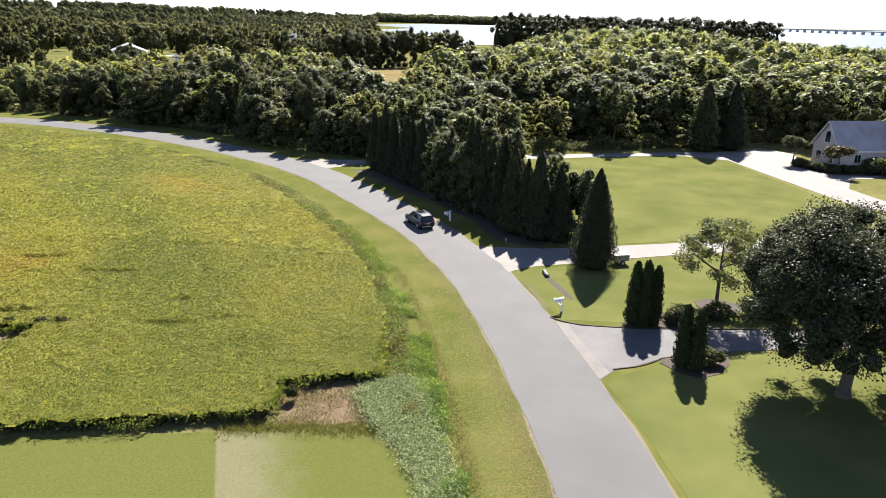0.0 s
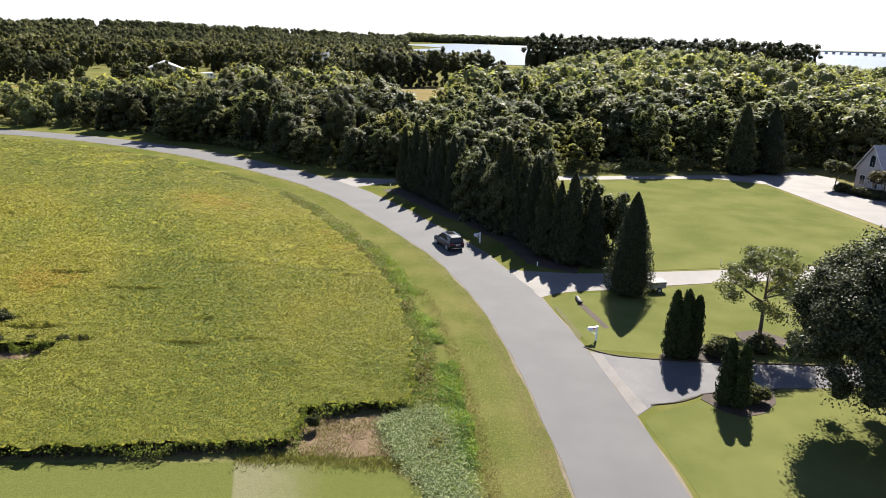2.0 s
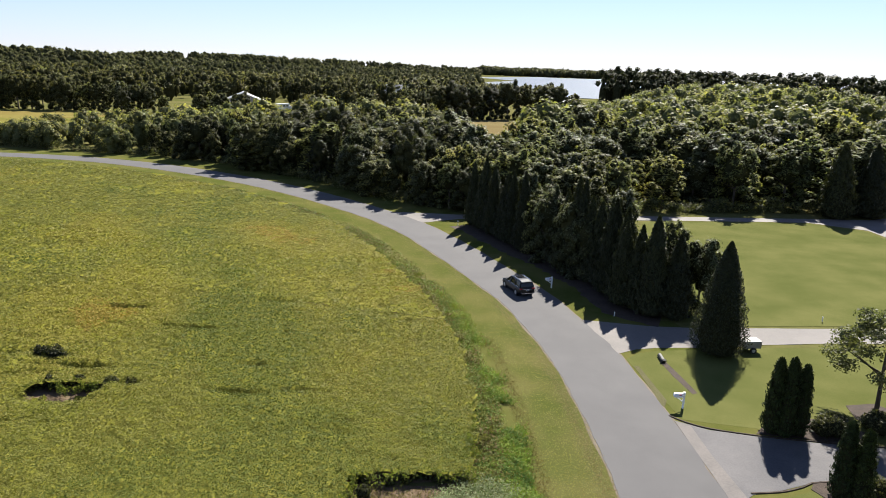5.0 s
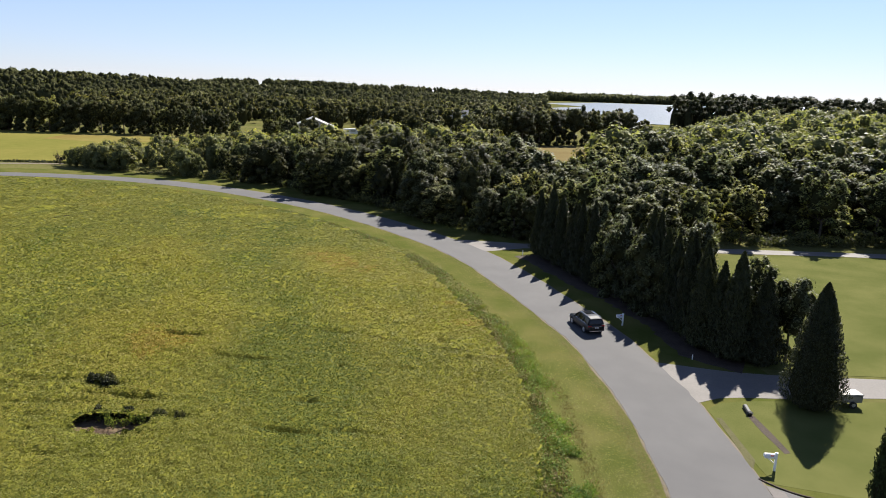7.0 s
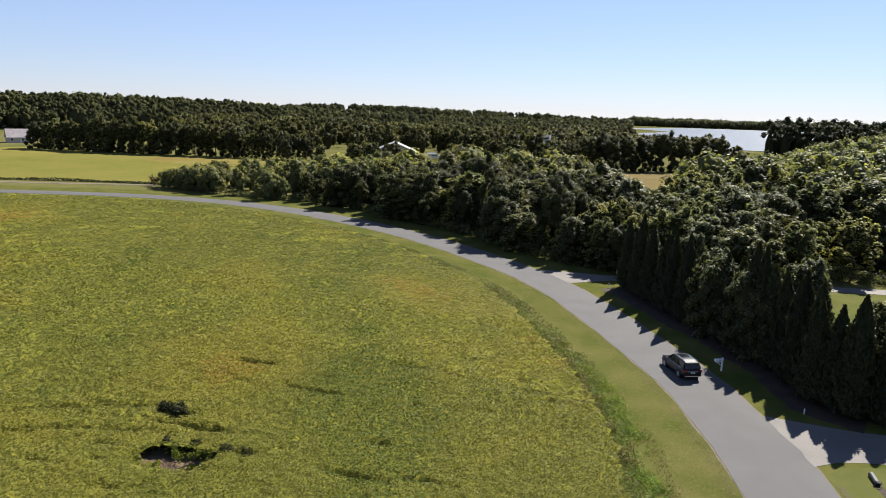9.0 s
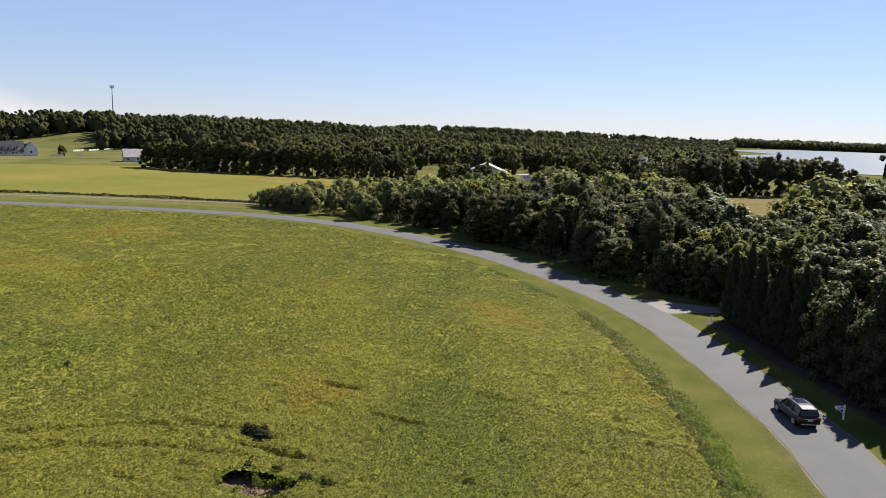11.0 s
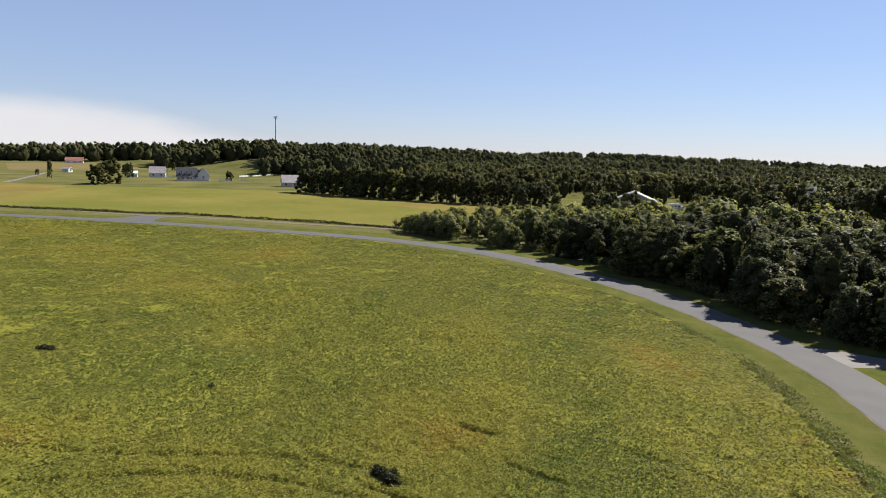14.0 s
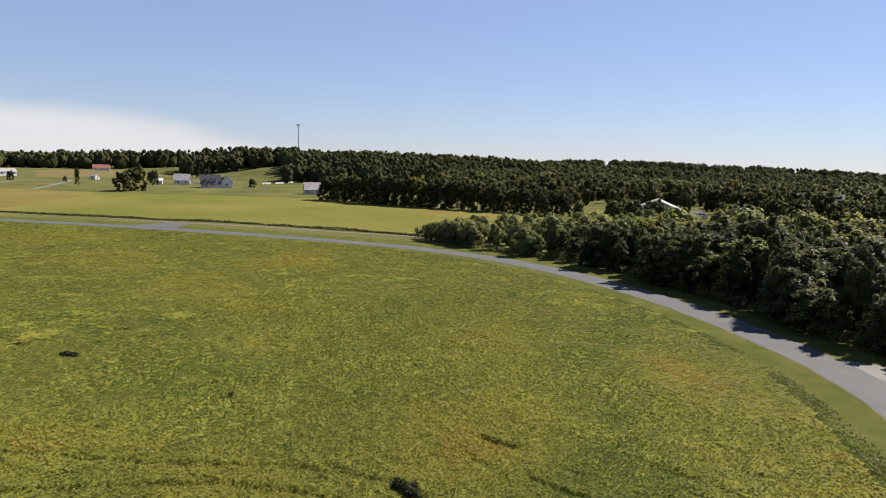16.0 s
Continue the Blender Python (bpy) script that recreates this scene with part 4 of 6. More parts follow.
# the wood behind, rising towards the middle
BACK = [(-38, 200), (0, 215), (60, 215), (120, 205), (165, 190), (190, 330), (120, 360), (10, 360), (-15, 300), (-28, 240)]
p = scatter(BACK, 8.5, rf)
hh = np.interp(p[:, 1], [200, 240, 360], [15.0, 18.6, 17.4]) * np.interp(p[:, 0], [-40, -10, 10, 28, 60, 100, 180], [0.42, 0.60, 0.86, 1.08, 1.12, 0.92, 0.74]) * rf.uniform(0.85, 1.1, len(p))
hh = np.array([low_gap(x, y, h) for (x, y), h in zip(p, hh)])
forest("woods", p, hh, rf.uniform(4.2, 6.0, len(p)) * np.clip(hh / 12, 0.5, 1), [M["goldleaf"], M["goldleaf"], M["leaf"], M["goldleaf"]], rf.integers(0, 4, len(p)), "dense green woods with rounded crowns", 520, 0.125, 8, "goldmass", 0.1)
# dark pines before the water
p = scatter([(-12, 405), (140, 395), (150, 450), (-6, 455)], 7.5, rf)
forest("woods", p, rf.uniform(23.5, 27, len(p)), rf.uniform(3.8, 5.0, len(p)), [M["pine"]], np.zeros(len(p), int), "row of tall dark pines by the water", 120, 0.26, 4, "twig_shade")

# far forest by bearing and distance
pts = []
rr = 300.0
while rr < 2700:
    gap = 10.0 + max(0, rr - 700) * 0.012
    for b in np.arange(-6, 84, math.degrees(gap / rr)):
        bb, r = b + rf.uniform(-0.8, 0.8) * math.degrees(gap / rr), rr + rf.uniform(-0.8, 0.8) * gap
        x, y = -r * math.sin(radians(bb)), r * math.cos(radians(bb))
        if bb > 66:
            ok = 980 < r < 1060
        elif bb > 46:
            ok = 620 < r < 760 if bb < 58 else 760 < r < 860
        elif bb > 38:
            ok = 420 < r < 900
        elif bb > 11:
            ok = (r < 860 or 1150 < r < 1230 or 1850 < r < 1960) and (r > 520 or rf.uniform() < 0.42)
        elif bb > 0:
            ok = (500 < r < 600 and bb > 4.5) or r > 2200
        else:
            ok = r > 2200
        for cx, cy, cr in ((-150, 262, 40), (-172, 320, 25), (-156, 322, 20), (-150, 300, 16), (-95, 300, 34), (-48, 285, 48), (-188, 285, 30), (-320, 420, 38), (-225, 330, 25), (-465, 540, 26), (-435, 508, 22)):
            ok = ok and math.hypot(x - cx, y - cy) > cr
        if ok:
            pts.append((x, y))
    rr += gap * 0.9
pts = np.array(pts)
pr = np.hypot(pts[:, 0], pts[:, 1])
hh = np.interp(pr, [300, 420, 640, 1000, 1500, 2700], [10, 13, 16.5, 21, 21, 26]) * np.where(pr < 620, rf.uniform(0.72, 1.12, len(pts)), rf.uniform(0.88, 1.08, len(pts)))
low = (np.degrees(np.arctan2(-pts[:, 0], pts[:, 1])) < 11.5) & (pr < 700)
hh[low] *= 0.72
hh *= 1 + 0.16 * wave(pts[:, 0], pts[:, 1], 0.02, 0.4) + 0.10 * wave(pts[:, 0], pts[:, 1], 0.07, 1.4)
near = pr < 620
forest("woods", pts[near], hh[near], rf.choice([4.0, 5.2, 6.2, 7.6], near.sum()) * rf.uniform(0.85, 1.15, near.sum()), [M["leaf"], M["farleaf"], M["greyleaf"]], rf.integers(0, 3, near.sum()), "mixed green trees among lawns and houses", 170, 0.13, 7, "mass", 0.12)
far = ~near
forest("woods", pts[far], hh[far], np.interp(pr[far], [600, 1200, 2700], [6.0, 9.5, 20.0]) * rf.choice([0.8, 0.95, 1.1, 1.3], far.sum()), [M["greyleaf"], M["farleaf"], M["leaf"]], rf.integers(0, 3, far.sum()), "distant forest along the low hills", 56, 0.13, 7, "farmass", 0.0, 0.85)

# row of trees at the end of the far field
for k, u in enumerate(np.linspace(0, 1, 27)):
    x, y = -330 + 132 * u + rt.uniform(-1.5, 1.5), 236 + 40 * u - 12 * u * (1 - u) + rt.uniform(-2, 2)
    grow(int(rt.integers(0, 9)), x, y, np.interp(u, [0, 0.3, 1], [14, 16.5, 12]) * rt.uniform(0.88, 1.08), "tree in the row closing the far field", "tree", "field row", width=0.95)

# dark rounded trees closing the dry field
for k, (x, y, h) in enumerate(((-78, 313, 15.5), (-71, 319, 16.5), (-64.5, 326, 17), (-58, 334, 16), (-51, 342, 17.5), (-44, 351, 17), (-37, 360, 16.5), (-30, 369, 16), (-22, 374, 13))):
    grow((1, 5, 0)[k % 3], x, y, h, "dark rounded tree closing the dry field", "tree", "dry field row", width=1.05)

# leyland cypress hedge
CYP = []
for i in range(4):
    CYP.append((cypress_crown("crown", 11.0, 2.5 + 0.2 * i, rt, M["cypress"], 6500, 0.30, 0.72 + 0.06 * i), trunk_mesh("trunk", 9.0, 0.2, rt, 0)))


def evergreen(kind, x, y, h, rad, label, group):
    cm, tm = CYP[kind]
    root = new("cypress")
    part("trunk", tm, None, root)
    part("crown", cm, None, root)
    root.matrix_basis = pose(x, y, 0, 0, 0, rt.uniform(0, 360))
    root.scale = (rad / 2.7, rad / 2.7, h / 11.0)
    return tagged(root, label, "evergreen tree", group)


HEDGE = smooth_line([(-20.5, 109.5), (-16.0, 104.3), (-11.5, 98.4), (-7.5, 93.8), (-4.2, 89.6), (-0.6, 84.8), (1.4, 80.3), (3.7, 76.9), (6.6, 76.0)], 1.75)
for k, (x, y) in enumerate(HEDGE):
    u = k / (len(HEDGE) - 1)
    if 0.36 < u < 0.58 and k % 2:
        continue
    tall = np.interp(u, [0, 0.28, 0.40, 0.52, 0.62, 0.8, 1.0], [10.6, 11.4, 9.4, 8.8, 11.6, 10.9, 10.2])
    evergreen(k % 4, x + rt.uniform(-0.6, 0.6), y + rt.uniform(-0.6, 0.6), tall * rt.uniform(0.82, 1.08), rt.uniform(1.6, 2.35), "tall dark green cypress in the hedge row", "cypress hedge")
for x, y, h in ((-7.3, 92.4, 9.2), (-4.4, 88.4, 9.4), (-8.9, 95.2, 8.2), (-2.6, 86.4, 8.0), (6.5, 80.5, 9.0), (9.4, 77.6, 8.4), (0.5, 93.0, 10.0), (-12.5, 106, 9.5), (-8.5, 99.5, 9.0)):
    grow(4, x, y, h, "pale grey-green leafy tree growing through the hedge", "tree", "hedge trees", width=0.75)
CYP.append((cypress_crown("crown", 11.0, 2.7, rt, M["cypress"], 15000, 0.17, 0.72, rag=0.4), CYP[0][1]))
evergreen(4, 10.1, 67.5, 10.1, 2.55, "lone dark conical cypress on the front lawn", "")
evergreen(0, 38.5, 139.5, 13.0, 3.6, "broad dark evergreen at the wood's edge", "lawn evergreens")
evergreen(2, 44.5, 142.5, 13.0, 3.5, "broad dark evergreen at the wood's edge", "lawn evergreens")

# added dark ground strip that deepens the hedge's shadow towards the road
hl = smooth_line([(-20.5, 109.5), (-16.0, 104.3), (-11.5, 98.4), (-7.5, 93.8), (-4.2, 89.6), (-0.6, 84.8), (1.4, 80.3), (3.7, 76.9), (6.6, 76.0)], 0.7)
hn = normals_of(hl)
strip("needle_litter", hl - hn * 0.9, hl + hn * 3.5, 0.03, [M["mulch"]], "dark strip painting the shade under the cypress hedge", "litter", thick=0.004, jag=0.22)

# columnar arborvitae by the driveway
ARB = []
for i in range(3):
    ARB.append((cypress_crown("crown", 5.2, 0.75, rt, M["arbor"], 2400, 0.17, 0.38), trunk_mesh("trunk", 3.5, 0.08, rt, 0)))
for k, (x, y, h, w) in enumerate(((11.9, 53.6, 5.5, 1.0), (12.7, 53.4, 5.7, 1.05), (13.6, 53.7, 5.2, 0.95), (14.3, 46.4, 4.9, 0.95), (15.2, 46.2, 4.6, 1.0))):
    root = new("arborvitae")
    part("trunk", ARB[k % 3][1], None, root)
    part("crown", ARB[k % 3][0], None, root)
    root.matrix_basis = pose(x, y, 0, 0, 0, 70 * k)
    root.scale = (w, w, h / 5.2)
    tagged(root, "dark green columnar arborvitae beside the driveway", "evergreen shrub", "driveway arborvitae")

# the large shade tree and the young one
bl = broad_lobes(13.4, 7.9, rt, 130, 0.34, 0.16) + [((0, 0, 7.0), (6.0, 6.0, 2.2)), ((0, 0, 8.8), (6.2, 6.2, 3.4))]
for _ in range(110):
    a, w = rt.uniform(0, 2 * math.pi), 6.6 * math.sqrt(rt.uniform(0.05, 1))
    bl.append(((math.cos(a) * w, math.sin(a) * w, 8.5 + rt.uniform(-1, 1) * 3.6 * math.sqrt(1 - (w / 6.8) ** 2) - 0.4), (1.3, 1.3, 1.1)))
big = tree_thing("shade_tree", crown_mesh("crown", bl, 520, 0.135, M["shadeleaf"], rt, 0.46, 0.75, "twig_shade", 0.45, 0.12, 1.2), trunk_mesh("trunk", 9.0, 0.40, rt, 7, 0.55), "large dense dark-leaved shade tree on the lawn", "tree")
big.matrix_basis = pose(24.5, 43.7, 0)
yl = []
for k in range(30):
    a, up = 2.4 * k + rt.uniform(-0.3, 0.3), (k + 0.5) / 30
    w = (4.3 - 2.6 * up) * rt.uniform(0.55, 1.05)
    yl.append(((math.cos(a) * w, math.sin(a) * w, 3.2 + 4.3 * up + rt.uniform(-0.4, 0.4)), (1.0, 1.0, 0.6)))
young = tree_thing("young_tree", crown_mesh("crown", yl, 320, 0.17, M["greyleaf"], rt, 0.1, 0.8, "twig_shade", 0.3, 0.0), trunk_mesh("trunk", 6.2, 0.17, rt, 9, 0.85), "young open-crowned tree in a mulch bed", "tree")
young.matrix_basis = pose(20.0, 58.6, 0)

# undergrowth closing the foot of the woods
ru = np.random.default_rng(77)
q = []
for edge_line, tall in (([(-166, 161), (-155, 155), (-137, 154), (-120, 154.5), (-105, 155), (-89, 151), (-71, 143), (-57, 135), (-46, 127.8), (-37, 122.5), (-30, 119.5)], 2.6), ([(3, 128.5), (22, 136.5), (34, 141), (46, 147), (60, 151), (70, 142), (100, 138)], 3.0)):
    ln = smooth_line(edge_line, 0.5)
    k = ru.integers(0, len(ln), 9000)
    top = tall * np.clip(0.75 + 0.5 * wave(ln[k, 0], ln[k, 1], 1.1, 0.6), 0.25, 1.3)
    back = np.abs(ru.normal(0, 1.3, len(k)))
    pz = np.c_[ln[k, 0] + ru.normal(0, 0.7, len(k)), ln[k, 1] + back, ru.uniform(0, 1, len(k)) ** 0.7 * top]
    q.append(leaves(pz, np.tile((0, -0.6, 0.7), (len(k), 1)), np.full(len(k), 0.3), ru, 1.4, 0.8))
q = np.concatenate(q)
tagged(new("undergrowth", quads("undergrowth", q, [M["leaf"], M["greyleaf"], M["darkleaf"]], ru.integers(0, 3, len(q)))), "tangled low undergrowth along the woods' foot", "undergrowth", kind="stuff")


# ---- grasses and weeds ----
def blades(points, height, width, rnd, lean=0.35):
    k = len(points)
    a = rnd.uniform(0, 2 * math.pi, k)
    up = np.c_[rnd.normal(0, lean, k), rnd.normal(0, lean, k), np.ones(k)] * (height * rnd.uniform(0.5, 1.3, k))[:, None]
    side = np.c_[np.cos(a), np.sin(a), np.zeros(k)] * width
    p = np.asarray(points)
    return np.stack([p - side * 0.5, p + side * 0.5, p + up], 1)


def tufts(points, low, high, size, rnd, wild=0.6):
    """Short grass seen from above: small blades with their faces up."""
    k = len(points)
    return leaves(np.c_[points, rnd.uniform(low, high, k)], np.tile((0, -0.1, 1.0), (k, 1)), np.full(k, size), rnd, 2.0, wild)


def along_road(off0, off1, y0, y1, count, rnd, fade=None):
    """Random points beside the road, by distance from its left edge."""
    sel = np.flatnonzero((right_edge[:, 1] > y0) & (right_edge[:, 1] < y1) & (right_edge[:, 0] > -110))
    wt = np.exp(-(right_edge[sel, 1] - y0) / fade) if fade else np.ones(len(sel))
    i = rnd.choice(sel, count, p=wt / wt.sum())
    o = rnd.uniform(off0, off1, count) if np.isscalar(off0) else None
    p = left_edge[i] - road_n[i] * o[:, None] + rnd.uniform(-0.5, 0.5, (count, 2))
    return p


rg = np.random.default_rng(41)
p = along_road(4.9, 6.5, 24, 88, 62000, rg, 34)
clump = wave(p[:, 0], p[:, 1], 1.9, 0.5) + rg.normal(0, 0.35, len(p))
p = p[clump > 0.08]
sparse = wave(p[:, 0], p[:, 1], 0.7, 1.5) > -0.35
p = p[sparse]
half = len(p) // 2
q1 = np.concatenate([blades(np.c_[p[:half], np.zeros(half)], 0.38, 0.07, rg, 0.7), tufts(p[half:], 0.12, 0.40, 0.10, rg)])
tagged(new("ditch_grass", quads("ditch_grass", q1, [M["tallgrass"], M["shortgrass"]], (rg.uniform(0, 1, len(q1)) > np.interp(p[:, 1], [30, 60, 84], [0.9, 0.75, 0.2])).astype(int))), "tall bright green grass growing in the ditch", "grass", kind="stuff")
p = along_road(4.6, 7.4, 80, 150, 24000, rg)
p = p[wave(p[:, 0], p[:, 1], 0.9, 0.5) + rg.normal(0, 0.3, len(p)) > -0.15]
q1 = tufts(p, 0.05, 0.22, 0.14, rg, 0.5)
tagged(new("ditch_grass", quads("ditch_grass", q1, [M["shortgrass"], M["tallgrass"], M["drygrass"]], rg.choice([0, 0, 0, 1, 2], len(q1)))), "rough green grass along the far ditch", "grass", kind="stuff")
p = scatter([(-8.5, 39.5), (-6.6, 36.0), (-4.6, 33.6), (-2.9, 30.5), (-1.8, 24), (0.6, 24), (-0.9, 31), (-2.4, 36), (-4.2, 41.5), (-6, 42)], 0.048, rg)
p += rg.normal(0, 0.3, p.shape)
q1 = leaves(np.c_[p, rg.uniform(0.1, 0.45, len(p))], np.tile((0, -0.2, 1.0), (len(p), 1)), np.full(len(p), 0.085), rg, 1.6, 0.7)
tagged(new("pale_weeds", quads("pale_weeds", q1, [M["weed"]])), "grey-green low weeds beside the ditch", "weeds", kind="stuff")
p = along_road(6.6, 7.9, 40, 110, 15000, rg)
clump = wave(p[:, 0], p[:, 1], 1.3, 2.5) + 0.4 * wave(p[:, 0], p[:, 1], 3.7, 1.5) + rg.normal(0, 0.15, len(p))
p = p[clump > 0.28]
q1 = tufts(p, 0.2, 0.62, 0.13, rg, 0.7)
tagged(new("dry_weeds", quads("dry_weeds", q1, [M["drygrass"], M["shortgrass"]], (rg.uniform(0, 1, len(p)) > 0.3).astype(int))), "brown and olive weeds along the crop edge", "weeds", kind="stuff")
p = scatter([(-13.4, 39.4), (-11.8, 34.9), (-7.2, 35.2), (-5.2, 36.4), (-6.2, 42), (-9, 40.4)], 0.075, rg)
p += rg.normal(0, 0.2, p.shape)
p = p[wave(p[:, 0], p[:, 1], 1.6, 0.9) + rg.normal(0, 0.5, len(p)) > -0.2]
q1 = blades(np.c_[p, np.full(len(p), 0.02)], 0.13, 0.05, rg, 0.9)
p2 = np.c_[rg.uniform(-15.5, -6, 2600), rg.normal(0, 0.45, 2600)]
p2[:, 1] += np.interp(p2[:, 0], [-15.5, -12, -6], [34.2, 34.9, 35.4])
q2 = blades(np.c_[p2, np.zeros(len(p2))], 0.22, 0.05, rg, 0.6)
tagged(new("dead_stubble", quads("dead_stubble", np.concatenate([q1, q2]), [M["drygrass"], M["shortgrass"]], np.r_[rg.uniform(0, 1, len(q1)) > 0.6, rg.uniform(0, 1, len(q2)) > 0.3].astype(int))), "straw-coloured dead stubble on the bare patch", "stubble", kind="stuff")
p = along_road(6.1, 8.1, 38, 100, 26000, rg, 40)
q1 = tufts(p, 0.06, 0.34, 0.10, rg)
tagged(new("rough_grass", quads("rough_grass", q1, [M["shortgrass"], M["drygrass"], M["tallgrass"]], np.where(wave(p[:, 0], p[:, 1], 1.6, 0.2) + rg.normal(0, 0.3, len(p)) > 0.7, 1, rg.choice([0, 0, 2], len(p))))), "rough olive grass between ditch and crop", "grass", kind="stuff")
p = np.concatenate([along_road(0.42, 0.7, 24, 150, 9000, rg, 45), along_road(0.5, 1.1, 24, 150, 5000, rg, 45)])
q1 = tufts(p, 0.03, 0.05, 0.05, rg, 0.25)
tagged(new("dry_grass", quads("dry_grass", q1, [M["drygrass"], M["shortgrass"]], (rg.uniform(0, 1, len(p)) > 0.7).astype(int))), "browned grass along the road edge", "grass", kind="stuff")
p = along_road(4.25, 4.75, 24, 70, 5000, rg, 30)
q1 = blades(np.c_[p, np.zeros(len(p))], 0.16, 0.05, rg, 0.9)
tagged(new("dry_grass", quads("dry_grass", q1, [M["drygrass"]])), "bleached dead grass edging the ditch", "grass", kind="stuff")
p = along_road(0.9, 4.8, 24, 135, 26000, rg, 26)
q1 = leaves(np.c_[p, np.full(len(p), 0.035)], np.tile((0, 0, 1.0), (len(p), 1)), np.full(len(p), 0.055), rg, 1.8, 0.25)
tagged(new("verge_grass", quads("verge_grass", q1, [M["shortgrass"], M["drygrass"]], (wave(p[:, 0], p[:, 1], 0.8, 0.3) + rg.normal(0, 0.6, len(p)) > 0.75).astype(int))), "short mown verge grass, partly dry", "grass", kind="stuff")

# dark weed clumps standing in the crop and its gap
WEED = [crown_mesh("weed", [((rg.uniform(-0.4, 0.4), rg.uniform(-0.3, 0.3), 0.5 + rg.uniform(0, 0.25)), (0.4, 0.35, 0.35)) for _ in range(5)], 110, 0.16, M["darkleaf"], rg, 0.7, 0.7, "mass") for _ in range(2)]
for k, (x, y, s) in enumerate(((-42.3, 48.8, 1.0), (-41.6, 48.4, 0.8), (-43.4, 48.6, 0.7), (-38.9, 44.6, 0.6), (-34.4, 45.6, 0.7), (-90.4, 40.6, 1.1), (-91.4, 40.2, 0.9), (-67.7, 48.2, 0.7), (-12.2, 38.0, 0.6), (-36.9, 45.3, 0.55), (-33.0, 45.9, 0.6), (-41.0, 48.5, 0.6))):
    ob = new("weed_clump", WEED[k % 2])
    ob.matrix_basis = pose(x, y, 0.0, 0, 0, 47 * k)
    ob.scale = (s, s, 0.78 + 0.34 * s)
    tagged(ob, "dark green weed clump standing in the crop", "weed", "crop weeds")

# ---- beds, kerbs and drain by the driveways ----
area("mulch_bed", [(13.2, 47.6), (12.9, 46.8), (14.0, 45.4), (15.3, 44.8), (16.8, 45.6), (18.0, 47.2), (18.4, 49.0), (16.0, 48.7)], 0.05, M["mulch"], "dark mulch bed beside the driveway", "mulch bed", thick=0.05)
area("mulch_bed", [(10.9, 53.0), (15.0, 53.3), (18.5, 53.8), (18.6, 55.4), (15.5, 56.6), (12.0, 55.2)], 0.05, M["mulch"], "dark mulch bed under the arborvitae", "mulch bed", thick=0.05)
area("mulch_bed", [(18.4, 57.4), (21.6, 57.2), (22.4, 59.0), (20.5, 60.6), (18.3, 59.6)], 0.05, M["mulch"], "ring of mulch round the young tree", "mulch bed", thick=0.05)
area("mulch_bed", [(51.0, 127.0), (55.8, 120.5), (66, 121.8), (66, 124.2), (57.5, 123.2), (54.9, 130.0), (52, 130.5)], 0.05, M["mulch"], "shaded mulch bed along the house wall", "mulch bed", thick=0.05)
area("driveway_apron", [(8.15, 43.7), (5.55, 53.2), (6.6, 52.8), (7.6, 49.0), (9.0, 44.8)], 0.036, M["apron"], "pale worn apron where driveway meets road", "apron", thick=0.01)


def kerb(pts, label):
    line = smooth_line(pts, 0.45)
    nn = normals_of(line)
    k = len(line)
    v = np.concatenate([np.c_[line - nn * 0.06, np.zeros(k)], np.c_[line - nn * 0.05, np.full(k, 0.08)], np.c_[line + nn * 0.05, np.full(k, 0.08)], np.c_[line + nn * 0.06, np.zeros(k)]])
    f = [(c * k + i, (c + 1) * k + i, (c + 1) * k + i + 1, c * k + i + 1) for c in range(3) for i in range(k - 1)]
    tagged(new("kerb", mesh_of("kerb", v, f, [M["mulch"]])), label, "kerb", kind="structure")


kerb([(5.2, 53.9), (6.6, 53.1), (8.2, 52.75), (11.1, 52.75), (14.6, 53.05), (20.1, 53.75), (30, 55.1)], "dark timber edging along the driveway")
kerb([(9.3, 45.3), (11.2, 46.05), (12.6, 47.0), (13.6, 47.75), (19.0, 49.45)], "dark timber edging along the driveway")
area("swale", [(5.0, 64.0), (5.6, 63.8), (6.6, 61.2), (7.6, 58.4), (7.2, 58.1), (6.0, 61.0)], 0.028, M["mulch"], "dark eroded soil along the lawn swale", "soil", thick=0.01)
area("swale", [(2.9, 62.2), (3.3, 62.3), (5.2, 56.4), (5.0, 55.2), (4.7, 55.4), (4.4, 57.0)], 0.028, M["drylawn"], "worn soil line beside the road", "soil", thick=0.01)
pipe = new("drain_pipe")
bm = bmesh.new()
tube(bm, (5.1, 64.9, 0.16), (5.35, 63.6, 0.14), 0.2, 0.2, 12)
part("pipe", bm, plain("black_plastic", (0.012, 0.012, 0.013), 0.6), pipe)
bm = bmesh.new()
bmesh.ops.create_cone(bm, cap_ends=False, segments=12, radius1=0.27, radius2=0.2, depth=0.18, matrix=Matrix.Translation((5.37, 63.5, 0.14)) @ Euler((radians(95), 0, radians(11))).to_matrix().to_4x4())
part("flared_end", bm, plain("black_plastic_end", (0.015, 0.015, 0.016), 0.6), pipe)
tagged(pipe, "black plastic culvert pipe opening onto the lawn", "drain pipe")

